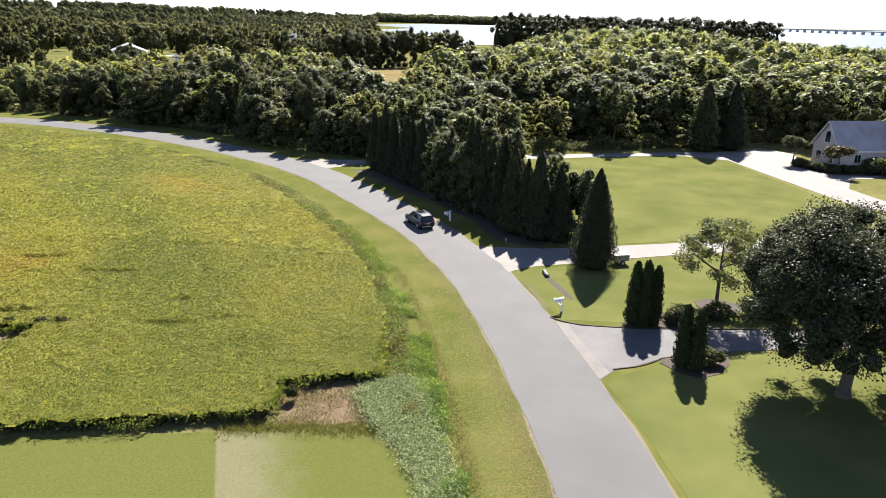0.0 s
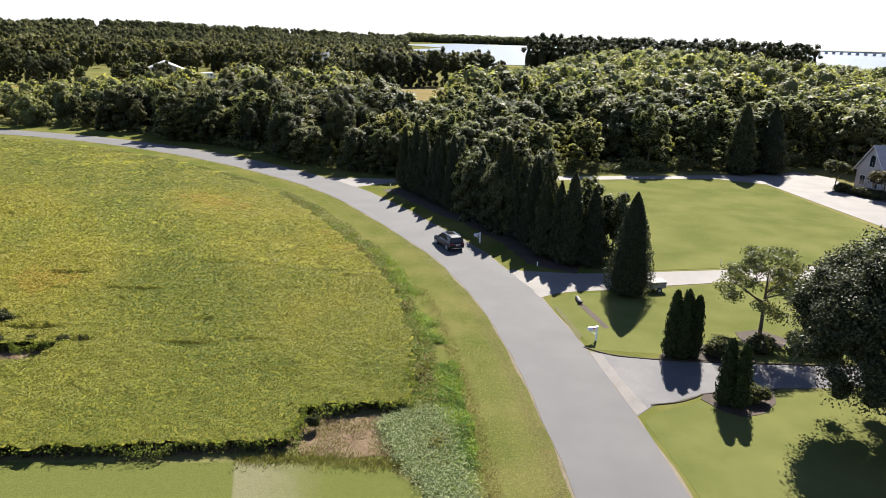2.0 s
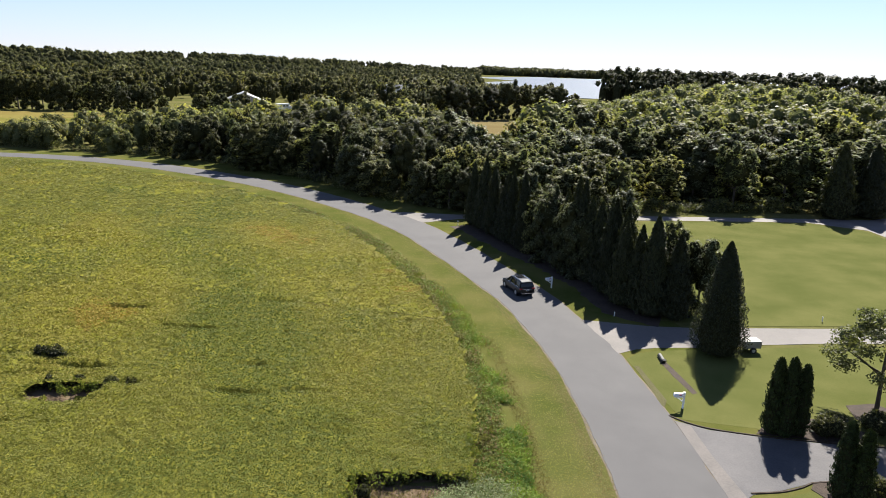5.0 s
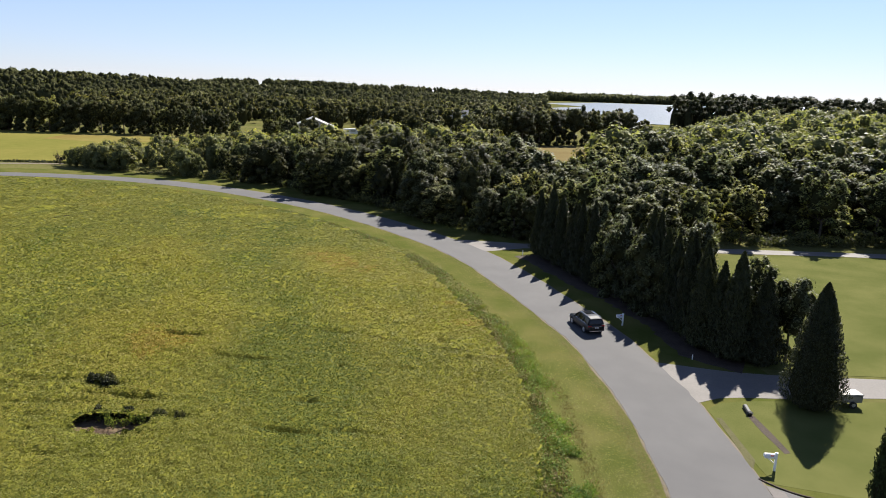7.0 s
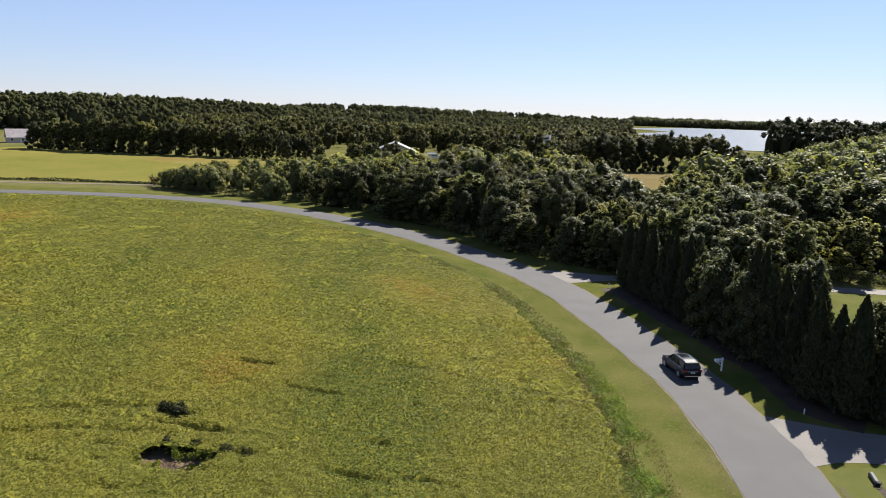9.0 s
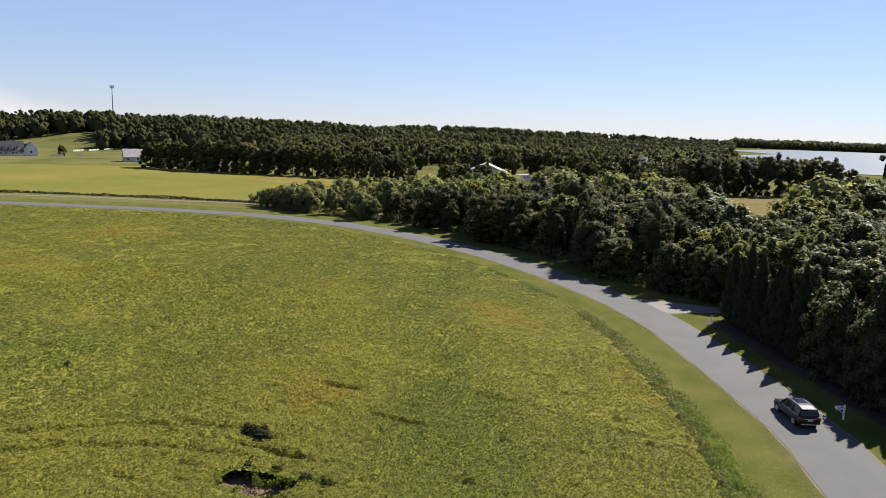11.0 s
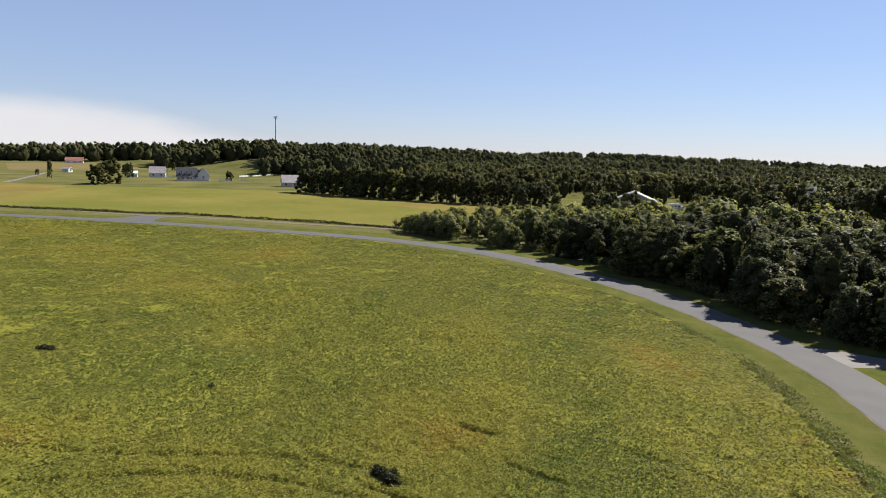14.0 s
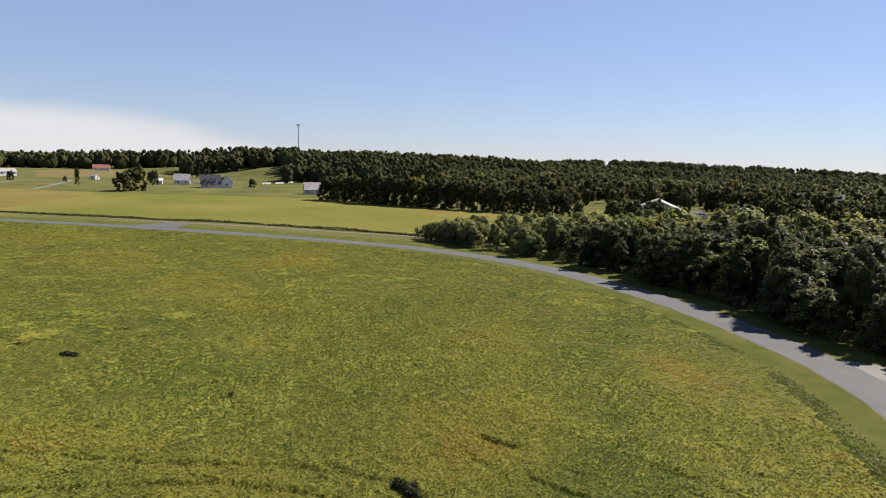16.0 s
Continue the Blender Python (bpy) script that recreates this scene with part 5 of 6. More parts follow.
# low shrubs
SHRUB = [crown_mesh("shrub", [((rg.uniform(-0.5, 0.5), rg.uniform(-0.5, 0.5), rg.uniform(0.3, 0.75)), (0.55, 0.55, 0.5)) for _ in range(7)], 130, 0.13, M[m], rg, 0.8) for m in ("darkleaf", "leaf", "rustleaf")]
for k, (x, y, s, kind, lab) in enumerate(((16.0, 54.8, 1.25, 0, "rounded dark green shrub in the mulch bed"), (15.3, 54.4, 0.8, 0, "rounded dark green shrub in the mulch bed"), (16.6, 47.3, 1.0, 1, "small bright green shrub behind the arborvitae"),
                                          (52.6, 127.2, 1.4, 0, "clipped dark shrub against the house"), (53.6, 125.6, 1.3, 0, "clipped dark shrub against the house"), (54.8, 124.0, 1.4, 0, "clipped dark shrub against the house"), (56.0, 122.4, 1.4, 0, "clipped dark shrub against the house"),
                                          (58.4, 122.6, 1.3, 0, "clipped dark shrub against the house"), (60.6, 122.9, 1.3, 0, "clipped dark shrub against the house"), (19.4, 56.0, 1.2, 0, "low dark shrub by the young tree"), (22.5, 56.6, 1.3, 1, "low green shrub by the young tree"), (24.6, 56.2, 1.1, 0, "low dark shrub by the young tree"), (63.6, 123.4, 2.6, 0, "tall dark flowering shrub at the porch"))):
    ob = new("shrub", SHRUB[kind])
    ob.matrix_basis = pose(x, y, 0, 0, 0, 60 * k)
    ob.scale = (s, s, s)
    tagged(ob, lab, "shrub")
for x, y, h, mat, lab in ((51.8, 128.8, 5.6, "darkleaf", "small round-headed tree beside the garage"), (56.6, 121.6, 5.2, "rustleaf", "small reddish ornamental tree before the house")):
    t = tree_thing("ornamental_tree", crown_mesh("crown", [((rg.uniform(-1.6, 1.6), rg.uniform(-1.6, 1.6), h * rg.uniform(0.6, 0.84)), (1.0, 1.0, 0.65)) for _ in range(13)], 120, 0.2, M[mat], rg, 0.6), trunk_mesh("trunk", h * 0.7, 0.12, rg, 5, 0.5), lab, "tree")
    t.matrix_basis = pose(x, y, 0)

# ---- mailboxes and markers ----
white_post = plain("white_vinyl", (0.75, 0.75, 0.74), 0.45)


def mailbox(x, y, turn, label):
    root = new("mailbox")
    bm = box(bmesh.new(), -0.06, 0.06, -0.06, 0.06, -0.05, 1.28, 0.012)
    part("post", bm, white_post, root)
    part("post_cap", box(bmesh.new(), -0.08, 0.08, -0.08, 0.08, 1.28, 1.33, 0.02), white_post, root)
    part("arm", box(bmesh.new(), -0.05, 0.62, -0.05, 0.05, 0.90, 0.99, 0.01), white_post, root)
    bm = bmesh.new()
    tube(bm, (0.05, 0, 0.55), (0.45, 0, 0.9), 0.035, 0.035, 6)
    part("brace", bm, white_post, root)
    bm = box(bmesh.new(), 0.10, 0.66, -0.12, 0.12, 0.99, 1.14)
    g = bmesh.ops.create_cone(bm, cap_ends=True, segments=16, radius1=0.12, radius2=0.12, depth=0.56, matrix=Matrix.Translation((0.38, 0, 1.14)) @ Euler((0, radians(90), 0)).to_matrix().to_4x4())
    body = part("box", bm, plain("painted_tin", (0.62, 0.63, 0.66), 0.35), root, "pale painted metal mailbox body")
    part("door", box(bmesh.new(), 0.66, 0.675, -0.11, 0.11, 1.0, 1.22, 0.005), white_post, body)
    part("flag", box(bmesh.new(), 0.2, 0.36, 0.122, 0.132, 1.12, 1.2), plain("flag_red", (0.4, 0.03, 0.03), 0.5), body, "small red flag")
    root.matrix_basis = pose(x, y, 0, 0, 0, turn)
    root.scale = (1.15, 1.15, 1.0)
    tagged(root, label, "mailbox")


mailbox(6.25, 55.4, 195, "white post mailbox on the front lawn")
mailbox(-5.75, 81.5, 215, "white post mailbox against the dark hedge")


def marker(x, y, h, label):
    root = new("marker_post")
    part("stake", box(bmesh.new(), -0.04, 0.04, -0.03, 0.03, -0.05, h, 0.008), white_post, root)
    part("reflector", box(bmesh.new(), -0.06, 0.06, -0.045, -0.03, h - 0.16, h - 0.02), plain("reflector_white", (0.8, 0.8, 0.78), 0.3), root)
    root.matrix_basis = pose(x, y, 0)
    tagged(root, label, "marker post")


marker(1.2, 74.2, 0.5, "small white marker stake under the hedge")
marker(-22.6, 108.6, 0.8, "small white marker post at the driveway mouth")
marker(21.6, 79.4, 0.6, "small tan marker stake at the lawn edge")
marker(-200.0, 106.0, 0.9, "thin marker post beside the road")

# ---- small utility trailer behind the lone cypress ----
tr = new("utility_trailer")
grey = surface("trailer_panel", (0.16, 0.15, 0.14), (0.24, 0.23, 0.21), 5.0, 0.8, rough=0.5, bump=0.05)
part("body", box(bmesh.new(), -0.8, 0.8, -0.55, 0.55, 0.42, 1.0, 0.04), grey, tr)
part("lid", box(bmesh.new(), -0.84, 0.84, -0.59, 0.59, 1.0, 1.1, 0.04), grey, tr)
for sy in (-1, 1):
    bm = bmesh.new()
    tube(bm, (0, sy * 0.58, 0.28), (0, sy * 0.74, 0.28), 0.28, 0.28, 18)
    w = part("wheel", bm, plain("tyre_rubber", (0.015, 0.015, 0.015), 0.8), tr)
    bm = bmesh.new()
    tube(bm, (0, sy * 0.74, 0.28), (0, sy * 0.755, 0.28), 0.15, 0.14, 14)
    part("hub", bm, M["steel"], w)
bm = bmesh.new()
tube(bm, (-0.8, 0, 0.45), (-1.7, 0, 0.4), 0.05, 0.05, 8)
tube(bm, (-1.6, 0, 0.0), (-1.6, 0, 0.42), 0.035, 0.035, 8)
part("drawbar", bm, M["steel"], tr)
tr.matrix_basis = pose(13.0, 68.9, 0.0, 0, 0, 20)
tagged(tr, "small grey utility trailer with a flat lid", "trailer")


# ---- the black car ----
def loft(bm, sections):
    """Skins closed rings of points, and caps both ends."""
    rings = [[bm.verts.new(p) for p in s] for s in sections]
    k = len(rings[0])
    for a, b in zip(rings, rings[1:]):
        for i in range(k):
            bm.faces.new((a[i], a[(i + 1) % k], b[(i + 1) % k], b[i]))
    bm.faces.new(rings[0][::-1])
    bm.faces.new(rings[-1])
    bmesh.ops.recalc_face_normals(bm, faces=bm.faces)
    return bm


paint = plain("black_car_paint", (0.006, 0.006, 0.008), 0.3, 0.0, 0.35)
tint_glass = plain("tinted_glass", (0.008, 0.009, 0.011), 0.12, 0.0, 0.5)
rubber = plain("black_rubber", (0.016, 0.016, 0.016), 0.85)
chrome = plain("bright_trim", (0.7, 0.7, 0.72), 0.2, 1.0)
lamp_red = plain("tail_lamp_red", (0.25, 0.01, 0.012), 0.15)
lamp_clear = plain("headlamp_clear", (0.6, 0.62, 0.65), 0.1)

car = new("suv_car")
ring = lambda y, hw, z0, z1: [(-hw * 0.93, y, z0), (-hw, y, z0 + 0.22), (-hw, y, z1 - 0.18), (-hw * 0.9, y, z1), (hw * 0.9, y, z1), (hw, y, z1 - 0.18), (hw, y, z0 + 0.22), (hw * 0.93, y, z0)]
bm = loft(bmesh.new(), [ring(-2.38, 0.80, 0.42, 0.92), ring(-2.28, 0.90, 0.34, 1.04), ring(-1.6, 0.945, 0.28, 1.08), ring(-0.2, 0.95, 0.27, 1.06), ring(0.9, 0.945, 0.27, 1.04), ring(1.5, 0.93, 0.28, 1.0), ring(2.1, 0.88, 0.32, 0.9), ring(2.34, 0.74, 0.38, 0.76)])
bmesh.ops.bevel(bm, geom=[e for e in bm.edges], offset=0.025, segments=2, affect="EDGES")
part("body", bm, paint, car)
cab = lambda y, wb, wt, z0, z1: [(-wb, y, z0), (-wt, y, z1), (wt, y, z1), (wb, y, z0)]
bm = loft(bmesh.new(), [cab(-2.22, 0.80, 0.76, 1.0, 1.12), cab(-1.98, 0.85, 0.64, 1.0, 1.60), cab(-0.3, 0.86, 0.65, 1.0, 1.68), cab(0.35, 0.86, 0.64, 1.0, 1.62), cab(1.18, 0.82, 0.76, 0.98, 1.06)])
part("windows", bm, tint_glass, car, "dark tinted windows all round")
bm = loft(bmesh.new(), [cab(-2.10, 0.66, 0.60, 1.58, 1.64), cab(-1.4, 0.68, 0.62, 1.62, 1.715), cab(-0.3, 0.68, 0.62, 1.64, 1.735), cab(0.42, 0.66, 0.60, 1.58, 1.66)])
part("roof", bm, paint, car)
part("sunroof", box(bmesh.new(), -0.45, 0.45, -0.9, 0.05, 1.715, 1.745, 0.01), tint_glass, car)
for s in (-1, 1):
    bm = bmesh.new()
    tube(bm, (s * 0.62, -1.85, 1.74), (s * 0.62, 0.2, 1.75), 0.022, 0.022, 8)
    for yy in (-1.8, -0.8, 0.15):
        tube(bm, (s * 0.62, yy, 1.66), (s * 0.62, yy, 1.745), 0.02, 0.02, 6)
    part("roof_rail", bm, chrome, car, "bright roof rail")
    for ya, yb, zb in ((-1.98, -2.1, 1.05), (-0.95, -0.92, 1.05), (0.1, 0.14, 1.05), (0.35, 1.1, 1.03)):
        bm = bmesh.new()
        tube(bm, (s * 0.655, ya, 1.63), (s * 0.865, yb, zb), 0.045, 0.055, 6)
        part("pillar", bm, paint, car)
    bm = bmesh.new()
    tube(bm, (s * 0.875, -1.9, 1.06), (s * 0.875, 0.9, 1.05), 0.016, 0.016, 6)
    part("window_trim", bm, chrome, car, "thin bright window trim")
    part("door_mirror", box(bmesh.new(), min(s * 0.9, s * 1.1), max(s * 0.9, s * 1.1), 0.62, 0.78, 1.02, 1.18, 0.04), paint, car)
    part("tail_lamp", box(bmesh.new(), min(s * 0.52, s * 0.9), max(s * 0.52, s * 0.9), -2.37, -2.2, 0.84, 1.0, 0.03), lamp_red, car, "red tail lamp")
    part("headlamp", box(bmesh.new(), min(s * 0.45, s * 0.82), max(s * 0.45, s * 0.82), 2.12, 2.3, 0.66, 0.8, 0.03), lamp_clear, car, "clear headlamp")
    for yy in (-1.42, 1.42):
        bm = bmesh.new()
        tube(bm, (s * 0.72, yy, 0.36), (s * 0.955, yy, 0.36), 0.36, 0.36, 24)
        bmesh.ops.bevel(bm, geom=[e for e in bm.edges if len(e.link_faces) == 2 and any(len(f.verts) > 4 for f in e.link_faces)], offset=0.03, segments=2, affect="EDGES")
        wheel = part("wheel", bm, rubber, car)
        bm = bmesh.new()
        tube(bm, (s * 0.955, yy, 0.36), (s * 0.965, yy, 0.36), 0.24, 0.23, 20)
        part("rim", bm, M["steel"], wheel, "silver alloy rim")
        part("wheel_arch", tube(bmesh.new(), (s * 0.935, yy, 0.37), (s * 0.957, yy, 0.37), 0.43, 0.43, 24), rubber, car)
part("rear_bumper", box(bmesh.new(), -0.84, 0.84, -2.46, -2.25, 0.42, 0.66, 0.05), paint, car)
part("bumper_trim", box(bmesh.new(), -0.78, 0.78, -2.475, -2.44, 0.42, 0.47, 0.01), chrome, car, "bright lower bumper strip")
part("tailgate_trim", box(bmesh.new(), -0.5, 0.5, -2.40, -2.36, 0.86, 0.90, 0.01), chrome, car, "bright tailgate strip")
plate = part("number_plate", box(bmesh.new(), -0.2, 0.2, -2.415, -2.37, 0.70, 0.82, 0.005), plain("plate_white", (0.6, 0.6, 0.6), 0.4), car, "pale plate with plain bars")
part("bar", box(bmesh.new(), -0.15, 0.15, -2.42, -2.414, 0.74, 0.78), rubber, plate)
part("front_bumper", box(bmesh.new(), -0.78, 0.78, 2.2, 2.42, 0.34, 0.62, 0.06), paint, car)
part("grille", box(bmesh.new(), -0.42, 0.42, 2.3, 2.37, 0.58, 0.74, 0.02), chrome, car)
part("spoiler", box(bmesh.new(), -0.62, 0.62, -2.24, -2.0, 1.60, 1.65, 0.015), paint, car)
car.matrix_basis = pose(-9.25, 79.2, 0.04, 0, 0, 33.5)
tagged(car, "black five-door SUV driving along the road", "car")


# ---- houses ----
def house(name, x, y, turn, w, d, eave, ridge, wall_mat, roof_mat, label, windows=3, door=True, over=0.35, arch=False, z=None, porch=False, dormers=0):
    """A gabled house; its ridge runs along local x, from 0 to w, and the front is at y = 0."""
    root = new(name)
    bm = bmesh.new()
    prof = [(0, -0.4), (d, -0.4), (d, eave), (d / 2, ridge), (0, eave)]
    a = [bm.verts.new((0, q[0], q[1])) for q in prof]
    b = [bm.verts.new((w, q[0], q[1])) for q in prof]
    bm.faces.new(a[::-1])
    bm.faces.new(b)
    for i in range(5):
        bm.faces.new((a[i], a[(i + 1) % 5], b[(i + 1) % 5], b[i]))
    bmesh.ops.recalc_face_normals(bm, faces=bm.faces)
    wall = part("wall", bm, wall_mat, root)
    rise = (ridge - eave) / (d / 2)
    for sgn in (0, 1):
        bm = bmesh.new()
        e, m = -over, d / 2
        pts = [(e, eave - over * rise + 0.05), (m, ridge + 0.05), (m, ridge + 0.22), (e, eave - over * rise + 0.22)]
        if sgn:
            pts = [(d - q[0], q[1]) for q in pts]
        va = [bm.verts.new((-over, q[0], q[1])) for q in pts]
        vb = [bm.verts.new((w + over, q[0], q[1])) for q in pts]
        bm.faces.new(va)
        bm.faces.new(vb[::-1])
        for i in range(4):
            bm.faces.new((va[i], vb[i], vb[(i + 1) % 4], va[(i + 1) % 4]))
        bmesh.ops.recalc_face_normals(bm, faces=bm.faces)
        slab = part("roof", bm, roof_mat, root)
        # fascia board along the eave, proud of the slab's edge
        yy = e - 0.03 if not sgn else d - e + 0.005
        part("fascia", box(bmesh.new(), -over, w + over, yy, yy + 0.025, eave - over * rise - 0.02, eave - over * rise + 0.2), M["white"], slab)
    for gx in (-over - 0.03, w + over + 0.005):
        for sgn in (0, 1):
            bm = bmesh.new()
            p0, p1 = (-over, eave - over * rise), (d / 2, ridge)
            if sgn:
                p0, p1 = (d - p0[0], p0[1]), (d - p1[0], p1[1])
            v = [bm.verts.new((xx, q[0], q[1] + dz)) for xx in (gx, gx + 0.025) for q, dz in ((p0, 0.0), (p1, 0.0), (p1, 0.24), (p0, 0.24))]
            for f in ((0, 1, 2, 3), (7, 6, 5, 4), (0, 4, 5, 1), (1, 5, 6, 2), (2, 6, 7, 3), (3, 7, 4, 0)):
                bm.faces.new([v[i] for i in f])
            bmesh.ops.recalc_face_normals(bm, faces=bm.faces)
            part("bargeboard", bm, M["white"], root)

    def window(cx, cz, ww, wh, side):
        m = {"front": pose(cx, 0, cz), "back": pose(cx, d, cz, 0, 0, 180), "left": pose(0, cx, cz, 0, 0, -90), "right": pose(w, cx, cz, 0, 0, 90)}[side]
        fr = part("window", box(bmesh.new(), -ww / 2 - 0.1, ww / 2 + 0.1, -0.06, 0.05, -wh / 2 - 0.1, wh / 2 + 0.1), M["white"], root)
        fr.matrix_basis = m
        for sx in (-1, 1):
            part("pane", box(bmesh.new(), min(0.03 * sx, sx * ww / 2), max(0.03 * sx, sx * ww / 2), -0.075, -0.05, -wh / 2, wh / 2), M["glass"], fr)
        return fr

    for k in range(windows):
        window(w * (k + 0.5) / windows + (0.9 if door and windows % 2 and k == windows // 2 else 0), eave * 0.58, 1.1, 1.3, "front")
        window(w * (k + 0.5) / windows, eave * 0.58, 1.1, 1.3, "back")
    if arch:
        fr = window(d * 0.5, eave + 1.25, 1.3, 1.3, "left")
        bm = bmesh.new()
        bmesh.ops.create_cone(bm, cap_ends=True, segments=24, radius1=0.76, radius2=0.76, depth=0.10, matrix=Matrix.Translation((0, -0.01, 0.68)) @ Euler((radians(90), 0, 0)).to_matrix().to_4x4())
        part("arch_frame", bm, M["white"], fr)
        bm = bmesh.new()
        bmesh.ops.create_cone(bm, cap_ends=True, segments=24, radius1=0.6, radius2=0.6, depth=0.05, matrix=Matrix.Translation((0, -0.06, 0.74)) @ Euler((radians(90), 0, 0)).to_matrix().to_4x4())
        part("arch_pane", bm, M["glass"], fr)
        window(d * 0.28, eave * 0.5, 1.2, 1.6, "left")
        window(d * 0.74, eave * 0.5, 1.2, 1.6, "left")
    else:
        window(d * 0.5, eave * 0.6, 1.1, 1.3, "left")
        window(d * 0.5, eave * 0.6, 1.1, 1.3, "right")
    if door:
        dr = part("door", box(bmesh.new(), w / 2 - 0.5, w / 2 + 0.5, -0.07, 0.03, 0, 2.1), M["white"], root)
        part("door_handle", box(bmesh.new(), w / 2 + 0.34, w / 2 + 0.42, -0.12, -0.07, 0.98, 1.04), M["steel"], dr)
    if porch:
        pr = part("porch_roof", box(bmesh.new(), w * 0.1, w * 0.9, -2.4, -over - 0.05, eave - 0.35, eave - 0.2), roof_mat, root)
        for k in range(5):
            px = w * (0.12 + 0.76 * k / 4)
            part("porch_post", box(bmesh.new(), px - 0.08, px + 0.08, -2.3, -2.14, -0.3, eave - 0.36), M["white"], pr)
    for k in range(dormers):
        cx = w * (k + 1) / (dormers + 1)
        zz = eave + (ridge - eave) * 0.25
        dm = part("dormer", box(bmesh.new(), cx - 0.8, cx + 0.8, d * 0.1, d * 0.35, zz - 0.3, zz + 1.3), M["white"], root)
        part("pane", box(bmesh.new(), cx - 0.45, cx + 0.45, d * 0.1 - 0.02, d * 0.1 + 0.02, zz + 0.1, zz + 1.0), M["glass"], dm)
        bm = bmesh.new()
        v = [bm.verts.new(c) for c in ((cx - 1, d * 0.08, zz + 1.25), (cx + 1, d * 0.08, zz + 1.25), (cx, d * 0.08, zz + 2.1), (cx - 1, d * 0.42, zz + 1.25), (cx + 1, d * 0.42, zz + 1.25), (cx, d * 0.42, zz + 2.1))]
        for f in ((0, 1, 2), (5, 4, 3), (0, 2, 5, 3), (1, 4, 5, 2), (0, 3, 4, 1)):
            bm.faces.new([v[i] for i in f])
        bmesh.ops.recalc_face_normals(bm, faces=bm.faces)
        part("dormer_roof", bm, roof_mat, dm)
    root.matrix_basis = pose(x, y, float(ground_z(x, y)) if z is None else z, 0, 0, turn)
    return tagged(root, label, "house")


house("house", 57.2, 123.6, 12, 14, 7.3, 3.9, 8.0, M["siding"], M["shingle"], "cream house wing with grey shingle roof and arched window", 2, False, 0.4, arch=True)
house("house", 68.5, 122.0, 12, 14, 13, 4.2, 9.6, M["siding"], M["shingle"], "cream main house with a broad grey roof", 4, True, 0.5)
house("farmhouse", -469.6, 228, 63, 13, 9, 2.9, 8.6, M["white"], M["darkroof"], "white farmhouse with dark roof and dormers", 5, True, 0.5, porch=True, dormers=3)
house("farmhouse_wing", -460.6, 247, 153, 12, 7.5, 4.0, 8.8, M["white"], M["darkroof"], "white gabled wing of the farmhouse", 3, False, 0.5)
house("cottage", -519, 230, 63, 11, 8, 3.2, 7.6, M["white"], M["shingle"], "small white cottage with a grey roof", 2, True)
house("garage", -524, 218, 63, 5, 5, 2.6, 4.2, M["white"], M["white"], "small white outbuilding beside the cottage", 1, False)
house("bungalow", -380, 254, 63, 13, 9, 3.0, 7.2, M["siding"], M["shingle"], "low house with a mauve-grey roof", 3, True)
house("barn", -161.7, 312.9, 119, 18, 20.2, 4.1, 8.4, M["shingle"], M["paleroof"], "large grey-roofed barn among the trees", 3, False, 0.6, z=0.0)
house("house", -125.2, 380.4, 16, 9, 9, 9.0, 12.6, M["white"], M["paleroof"], "tall white house half hidden by trees", 4, True, 0.5, z=0.0)
house("long_barn", -674, 128, 98, 36, 9, 3.6, 6.0, M["white"], M["shingle"], "long low white farm building", 8, False)
house("barn", -838, 160, 65, 20, 12, 4.5, 8.5, M["white"], M["shingle"], "white barn in the far fields", 3, False)
house("house", -872, 282, 70, 18, 10, 3.0, 6.6, M["white"], M["redroof"], "far pale house with a red roof", 3, True)
house("shed", -612, 200, 20, 7, 4, 2.6, 3.8, M["white"], M["shingle"], "small pale field shed", 1, False)

# motor home parked by the barn
rv = new("motor_home")
part("body", box(bmesh.new(), 0, 6.8, 0, 2.5, 0.7, 3.3, 0.12), M["white"], rv)
part("cab", box(bmesh.new(), 6.8, 8.2, 0.15, 2.35, 0.6, 2.1, 0.15), M["white"], rv)
part("windscreen", box(bmesh.new(), 7.0, 7.9, 0.1, 2.4, 1.5, 2.0, 0.05), tint_glass, rv)
for k in range(3):
    part("side_window", box(bmesh.new(), 1.0 + 1.9 * k, 2.1 + 1.9 * k, -0.02, 0.03, 1.9, 2.5), tint_glass, rv)
for xx in (1.6, 7.1):
    for yy in (0.05, 2.2):
        part("wheel", tube(bmesh.new(), (xx, yy, 0.42), (xx, yy + 0.25, 0.42), 0.42, 0.42, 16), rubber, rv)
rv.matrix_basis = pose(-160.5, 323, 0, 0, 0, 62)
tagged(rv, "white motor home parked beside the barn", "motor home")

# white fences
def fence(x, y, turn, length, label):
    root = new("fence")
    n = int(length / 2.4) + 1
    for k in range(n):
        part("post", box(bmesh.new(), k * 2.4 - 0.07, k * 2.4 + 0.07, -0.07, 0.07, -0.1, 1.5), M["white"], root)
    for z0 in (0.35, 0.75, 1.15):
        part("rail", box(bmesh.new(), 0, (n - 1) * 2.4, -0.1, -0.072, z0, z0 + 0.26), M["white"], root)
    root.matrix_basis = pose(x, y, float(ground_z(x, y)), 0, 0, turn)
    tagged(root, label, "fence", "white paddock fences")


for x, y, t, ln in ((-452, 250, 63, 9), (-462, 230, 63, 8), (-446, 262, 63, 5), (-510, 297, 115, 13), (-517, 313, 115, 13), (-525, 330, 115, 13), (-534, 350, 115, 14), (-516, 238, 63, 12)):
    fence(x, y, t, ln, "white board fence panels in the paddock")

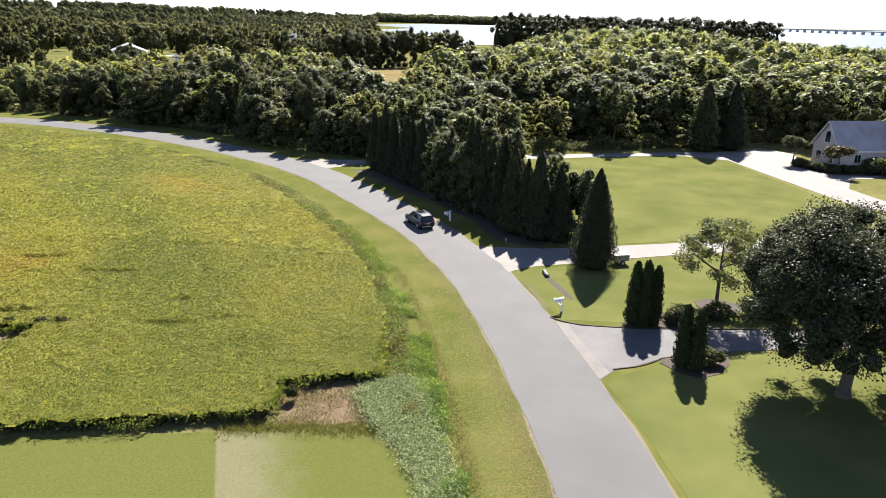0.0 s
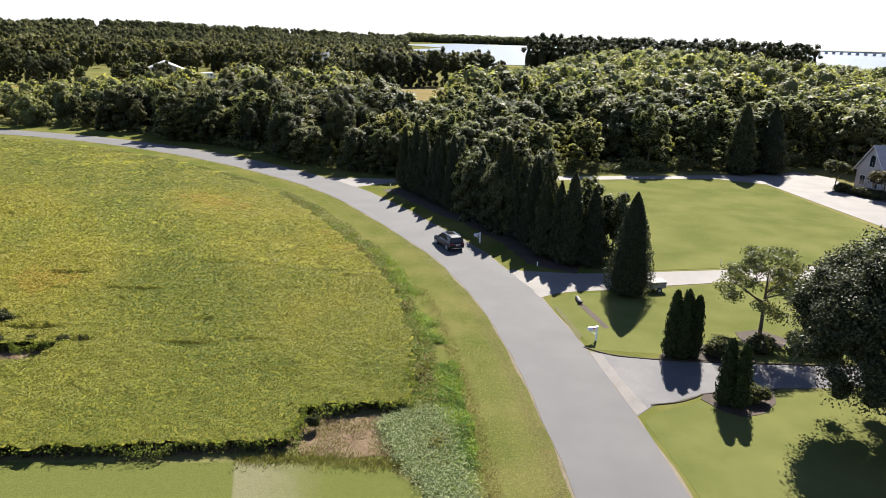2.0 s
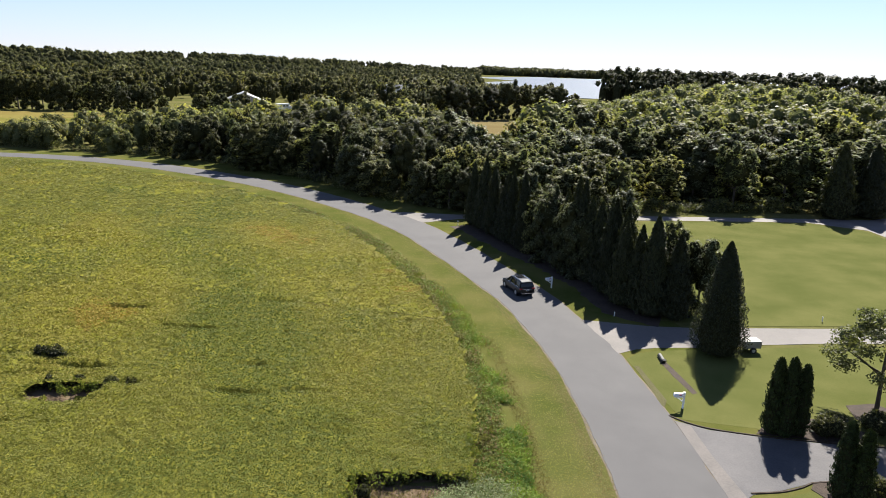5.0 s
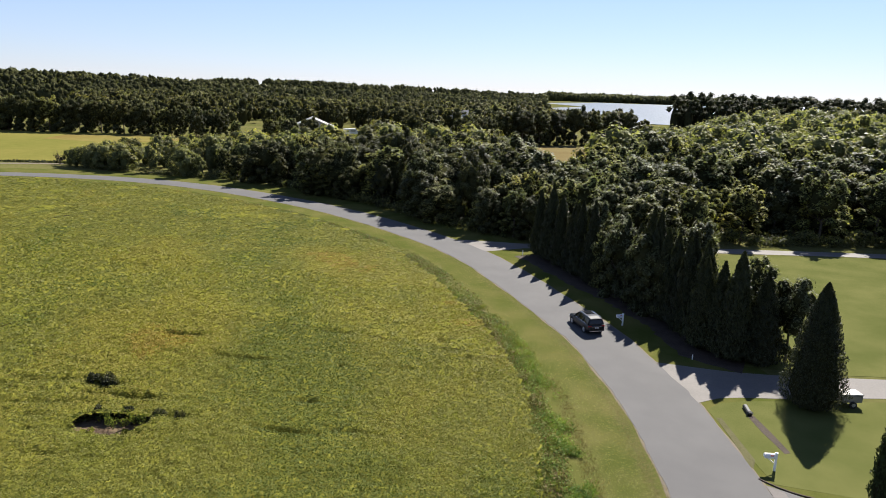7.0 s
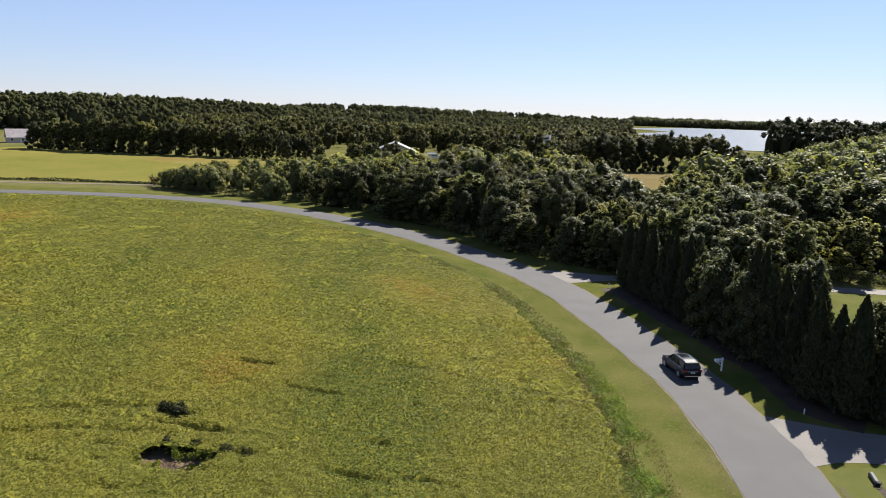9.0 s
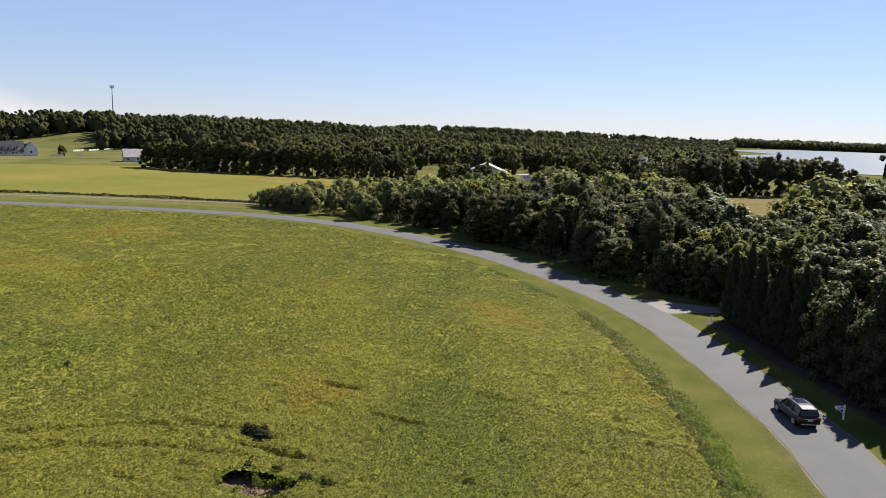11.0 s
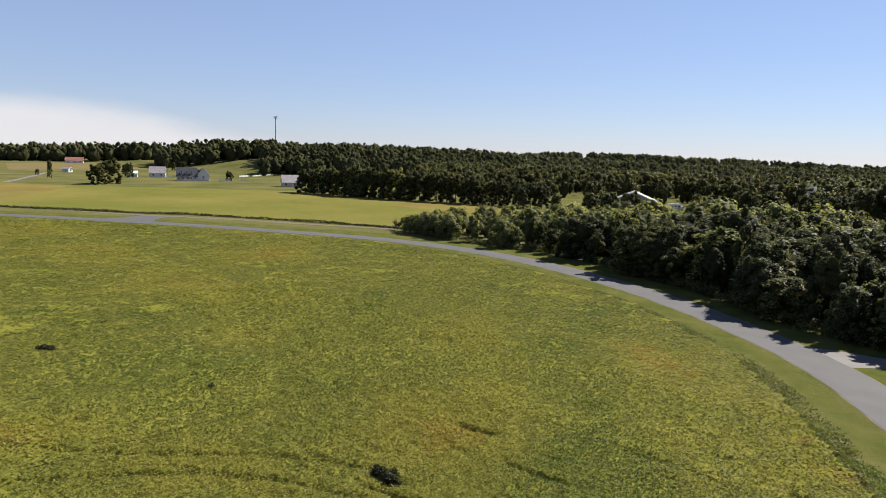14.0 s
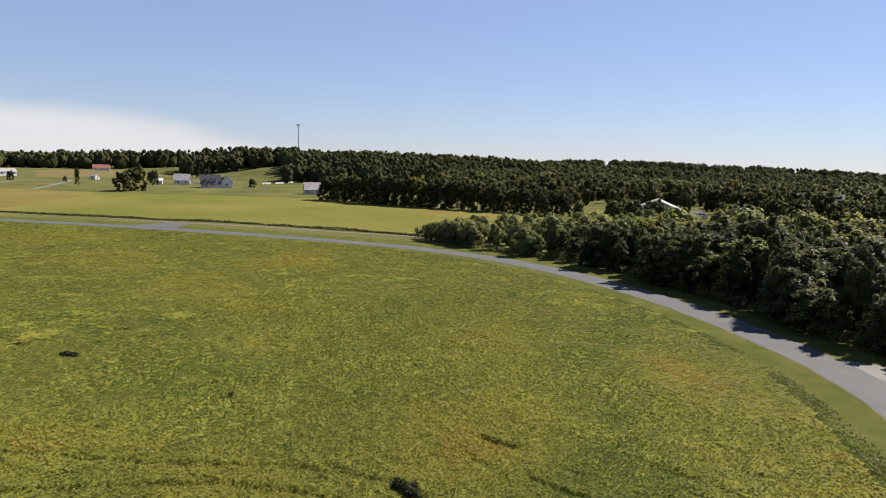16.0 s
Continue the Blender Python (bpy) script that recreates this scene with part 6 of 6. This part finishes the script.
# communications tower
tw = new("radio_tower")
tz = float(ground_z(-797.4, 508.6))
bm = bmesh.new()
tube(bm, (0, 0, -0.5), (0, 0, 63.5 - tz), 0.9, 0.5, 12)
part("pole", bm, M["steel"], tw)
bm = bmesh.new()
tube(bm, (0, 0, 61.6 - tz), (0, 0, 62.0 - tz), 2.0, 2.0, 12)
part("platform", bm, M["steel"], tw)
for k in range(9):
    a = 2 * math.pi * k / 9
    part("antenna", box(bmesh.new(), math.cos(a) * 2 - 0.25, math.cos(a) * 2 + 0.25, math.sin(a) * 2 - 0.25, math.sin(a) * 2 + 0.25, 61.2 - tz, 64.2 - tz, 0.05), M["steel"], tw)
tw.matrix_basis = pose(-797.4, 508.6, tz)
tagged(tw, "slender grey communications tower above the trees", "tower")

# utility poles by the far houses
for x, y in ((-650, 300), (-560, 262), (-702, 262)):
    up = new("utility_pole")
    part("pole", tube(bmesh.new(), (0, 0, -0.3), (0, 0, 10.5), 0.18, 0.12, 8), M["bark"], up)
    part("crossarm", box(bmesh.new(), -1.2, 1.2, -0.07, 0.07, 9.6, 9.8), M["bark"], up)
    up.matrix_basis = pose(x, y, float(ground_z(x, y)), 0, 0, 30)
    tagged(up, "weathered wooden utility pole by the far fields", "utility pole", "utility poles")

# trees standing alone in the far paddocks
for x, y, h, w, lab in ((-429, 163, 12.5, 1.15, "dense dark tree by the far field"), (-440, 174, 14.5, 1.2, "dense dark tree by the far field"), (-514, 214, 11.0, 0.8, "rounded tree near the cottage"), (-515, 163, 12.5, 0.45, "narrow upright tree in the paddock"),
                        (-457, 260, 7.0, 0.9, "small round tree before the farmhouse"), (-590, 140, 7.0, 0.9, "small tree by the farm lane"), (-560, 168, 4.5, 1.1, "low bush by the farm lane"), (-504, 262, 6.5, 1.0, "small tree behind the farmhouse"),
                        (-651, 308, 8.0, 0.9, "bushy tree beside the cottage"), (-640, 312, 9.0, 1.0, "tree along the far pasture"), (-575, 235, 8, 0.9, "tree along the far pasture"), (-313, 71, 6.0, 0.9, "tree at the edge of the far field"),
                        (-53, 202, 13.5, 0.8, "pale silvery tree above the woods"), (-44, 200, 11, 1.0, "rounded tree above the woods"), (-200, 262, 10, 0.9, "tree beside the barn lawn"), (-176, 255, 9, 0.9, "tree beside the barn lawn"), (-132, 290, 11, 0.9, "rounded tree behind the barn"), (-157, 264, 10.5, 1.1, "bushy tree before the barn"), (-146, 262, 10.8, 1.15, "bushy tree before the barn"), (-140, 265, 9.0, 1.1, "bushy tree before the barn"), (-166, 266, 9.6, 1.1, "bushy tree before the barn"), (-176, 290, 9.5, 1.0, "bushy tree before the barn"), (-151, 270, 8.8, 1.1, "bushy tree before the barn"), (-110, 352, 10.5, 0.9, "tall tree before the white house"), (-104, 355, 12, 0.9, "tall tree before the white house"), (-121, 350, 8.0, 0.9, "tall tree before the white house"), (-129, 348, 7.0, 0.9, "tall tree before the white house"), (-96, 350, 11, 0.9, "tall tree before the white house")):
    kind = 4 if "pale" in lab else int(rt.integers(0, 9))
    grow(kind, x, y, h, lab, "tree", "", width=w)
# bare bush ending the woods
eb = new("bare_bush")
rb = np.random.default_rng(5)
for k in range(26):
    bm = bmesh.new()
    a, l2 = rb.uniform(0, 6.28), rb.uniform(2.2, 4.0)
    tip = Vector((math.cos(a) * rb.uniform(0.5, 2.2), math.sin(a) * rb.uniform(0.5, 2.2), l2))
    tube(bm, (0, 0, 0), tip * 0.5, 0.05, 0.035, 5)
    tube(bm, tip * 0.5, tip, 0.035, 0.012, 5)
    part("stem", bm, M["bark"], eb)
part("foliage", crown_mesh("foliage", [((rb.uniform(-1.2, 1.2), rb.uniform(-1.2, 1.2), rb.uniform(0.8, 2.4)), (0.8, 0.8, 0.7)) for _ in range(8)], 26, 0.25, M["rustleaf"], rb, 0.35), None, eb)
eb.matrix_basis = pose(-165.5, 158.5, 0)
tagged(eb, "thin half-bare bush at the end of the woods", "bush")
# scrubby ditch line along the far field
line = smooth_line([(-345, 46), (-311, 71), (-283, 91), (-252, 113.5), (-236, 127.5), (-218, 137.5), (-201, 146.5), (-183, 155.5), (-166, 162)], 1.0)
pd = line[rb.integers(0, len(line), 5200)] + rb.normal(0, 0.5, (5200, 2))
hb = 0.62 * np.clip(0.9 + 0.7 * wave(pd[:, 0], pd[:, 1], 0.25, 1.2), 0.3, 2)
q = leaves(np.c_[pd, rb.uniform(0.1, 1, len(pd)) * hb], np.tile((0, -0.5, 0.8), (len(pd), 1)), np.full(len(pd), 0.5), rb, 1.3, 0.8)
tagged(new("ditch_scrub", quads("ditch_scrub", q, [M["darkleaf"]])), "dark scrubby growth along the field ditch", "scrub", kind="stuff")

# far road bridge over the bay
br = new("bay_bridge")
b0, b1 = Vector((640, 3200, 0)), Vector((1250, 1260, 0))
dirv = (b1 - b0).normalized()
turn = math.degrees(math.atan2(dirv.y, dirv.x))
L = (b1 - b0).length
pale = plain("far_concrete", (0.35, 0.37, 0.40), 0.8)
part("deck", box(bmesh.new(), 0, L, -5, 5, 6.6, 8.4), pale, br)
part("parapet", box(bmesh.new(), 0, L, -5.4, -5.05, 8.0, 9.4), pale, br)
for k in range(60):
    s = 10 + k * (L - 20) / 59
    part("pier", box(bmesh.new(), s - 2.2, s + 2.2, -4, 4, -0.5, 6.5), pale, br)
br.matrix_basis = pose(b0.x, b0.y, 0.35, 0, 0, turn)
tagged(br, "long low road bridge crossing the bay", "bridge")
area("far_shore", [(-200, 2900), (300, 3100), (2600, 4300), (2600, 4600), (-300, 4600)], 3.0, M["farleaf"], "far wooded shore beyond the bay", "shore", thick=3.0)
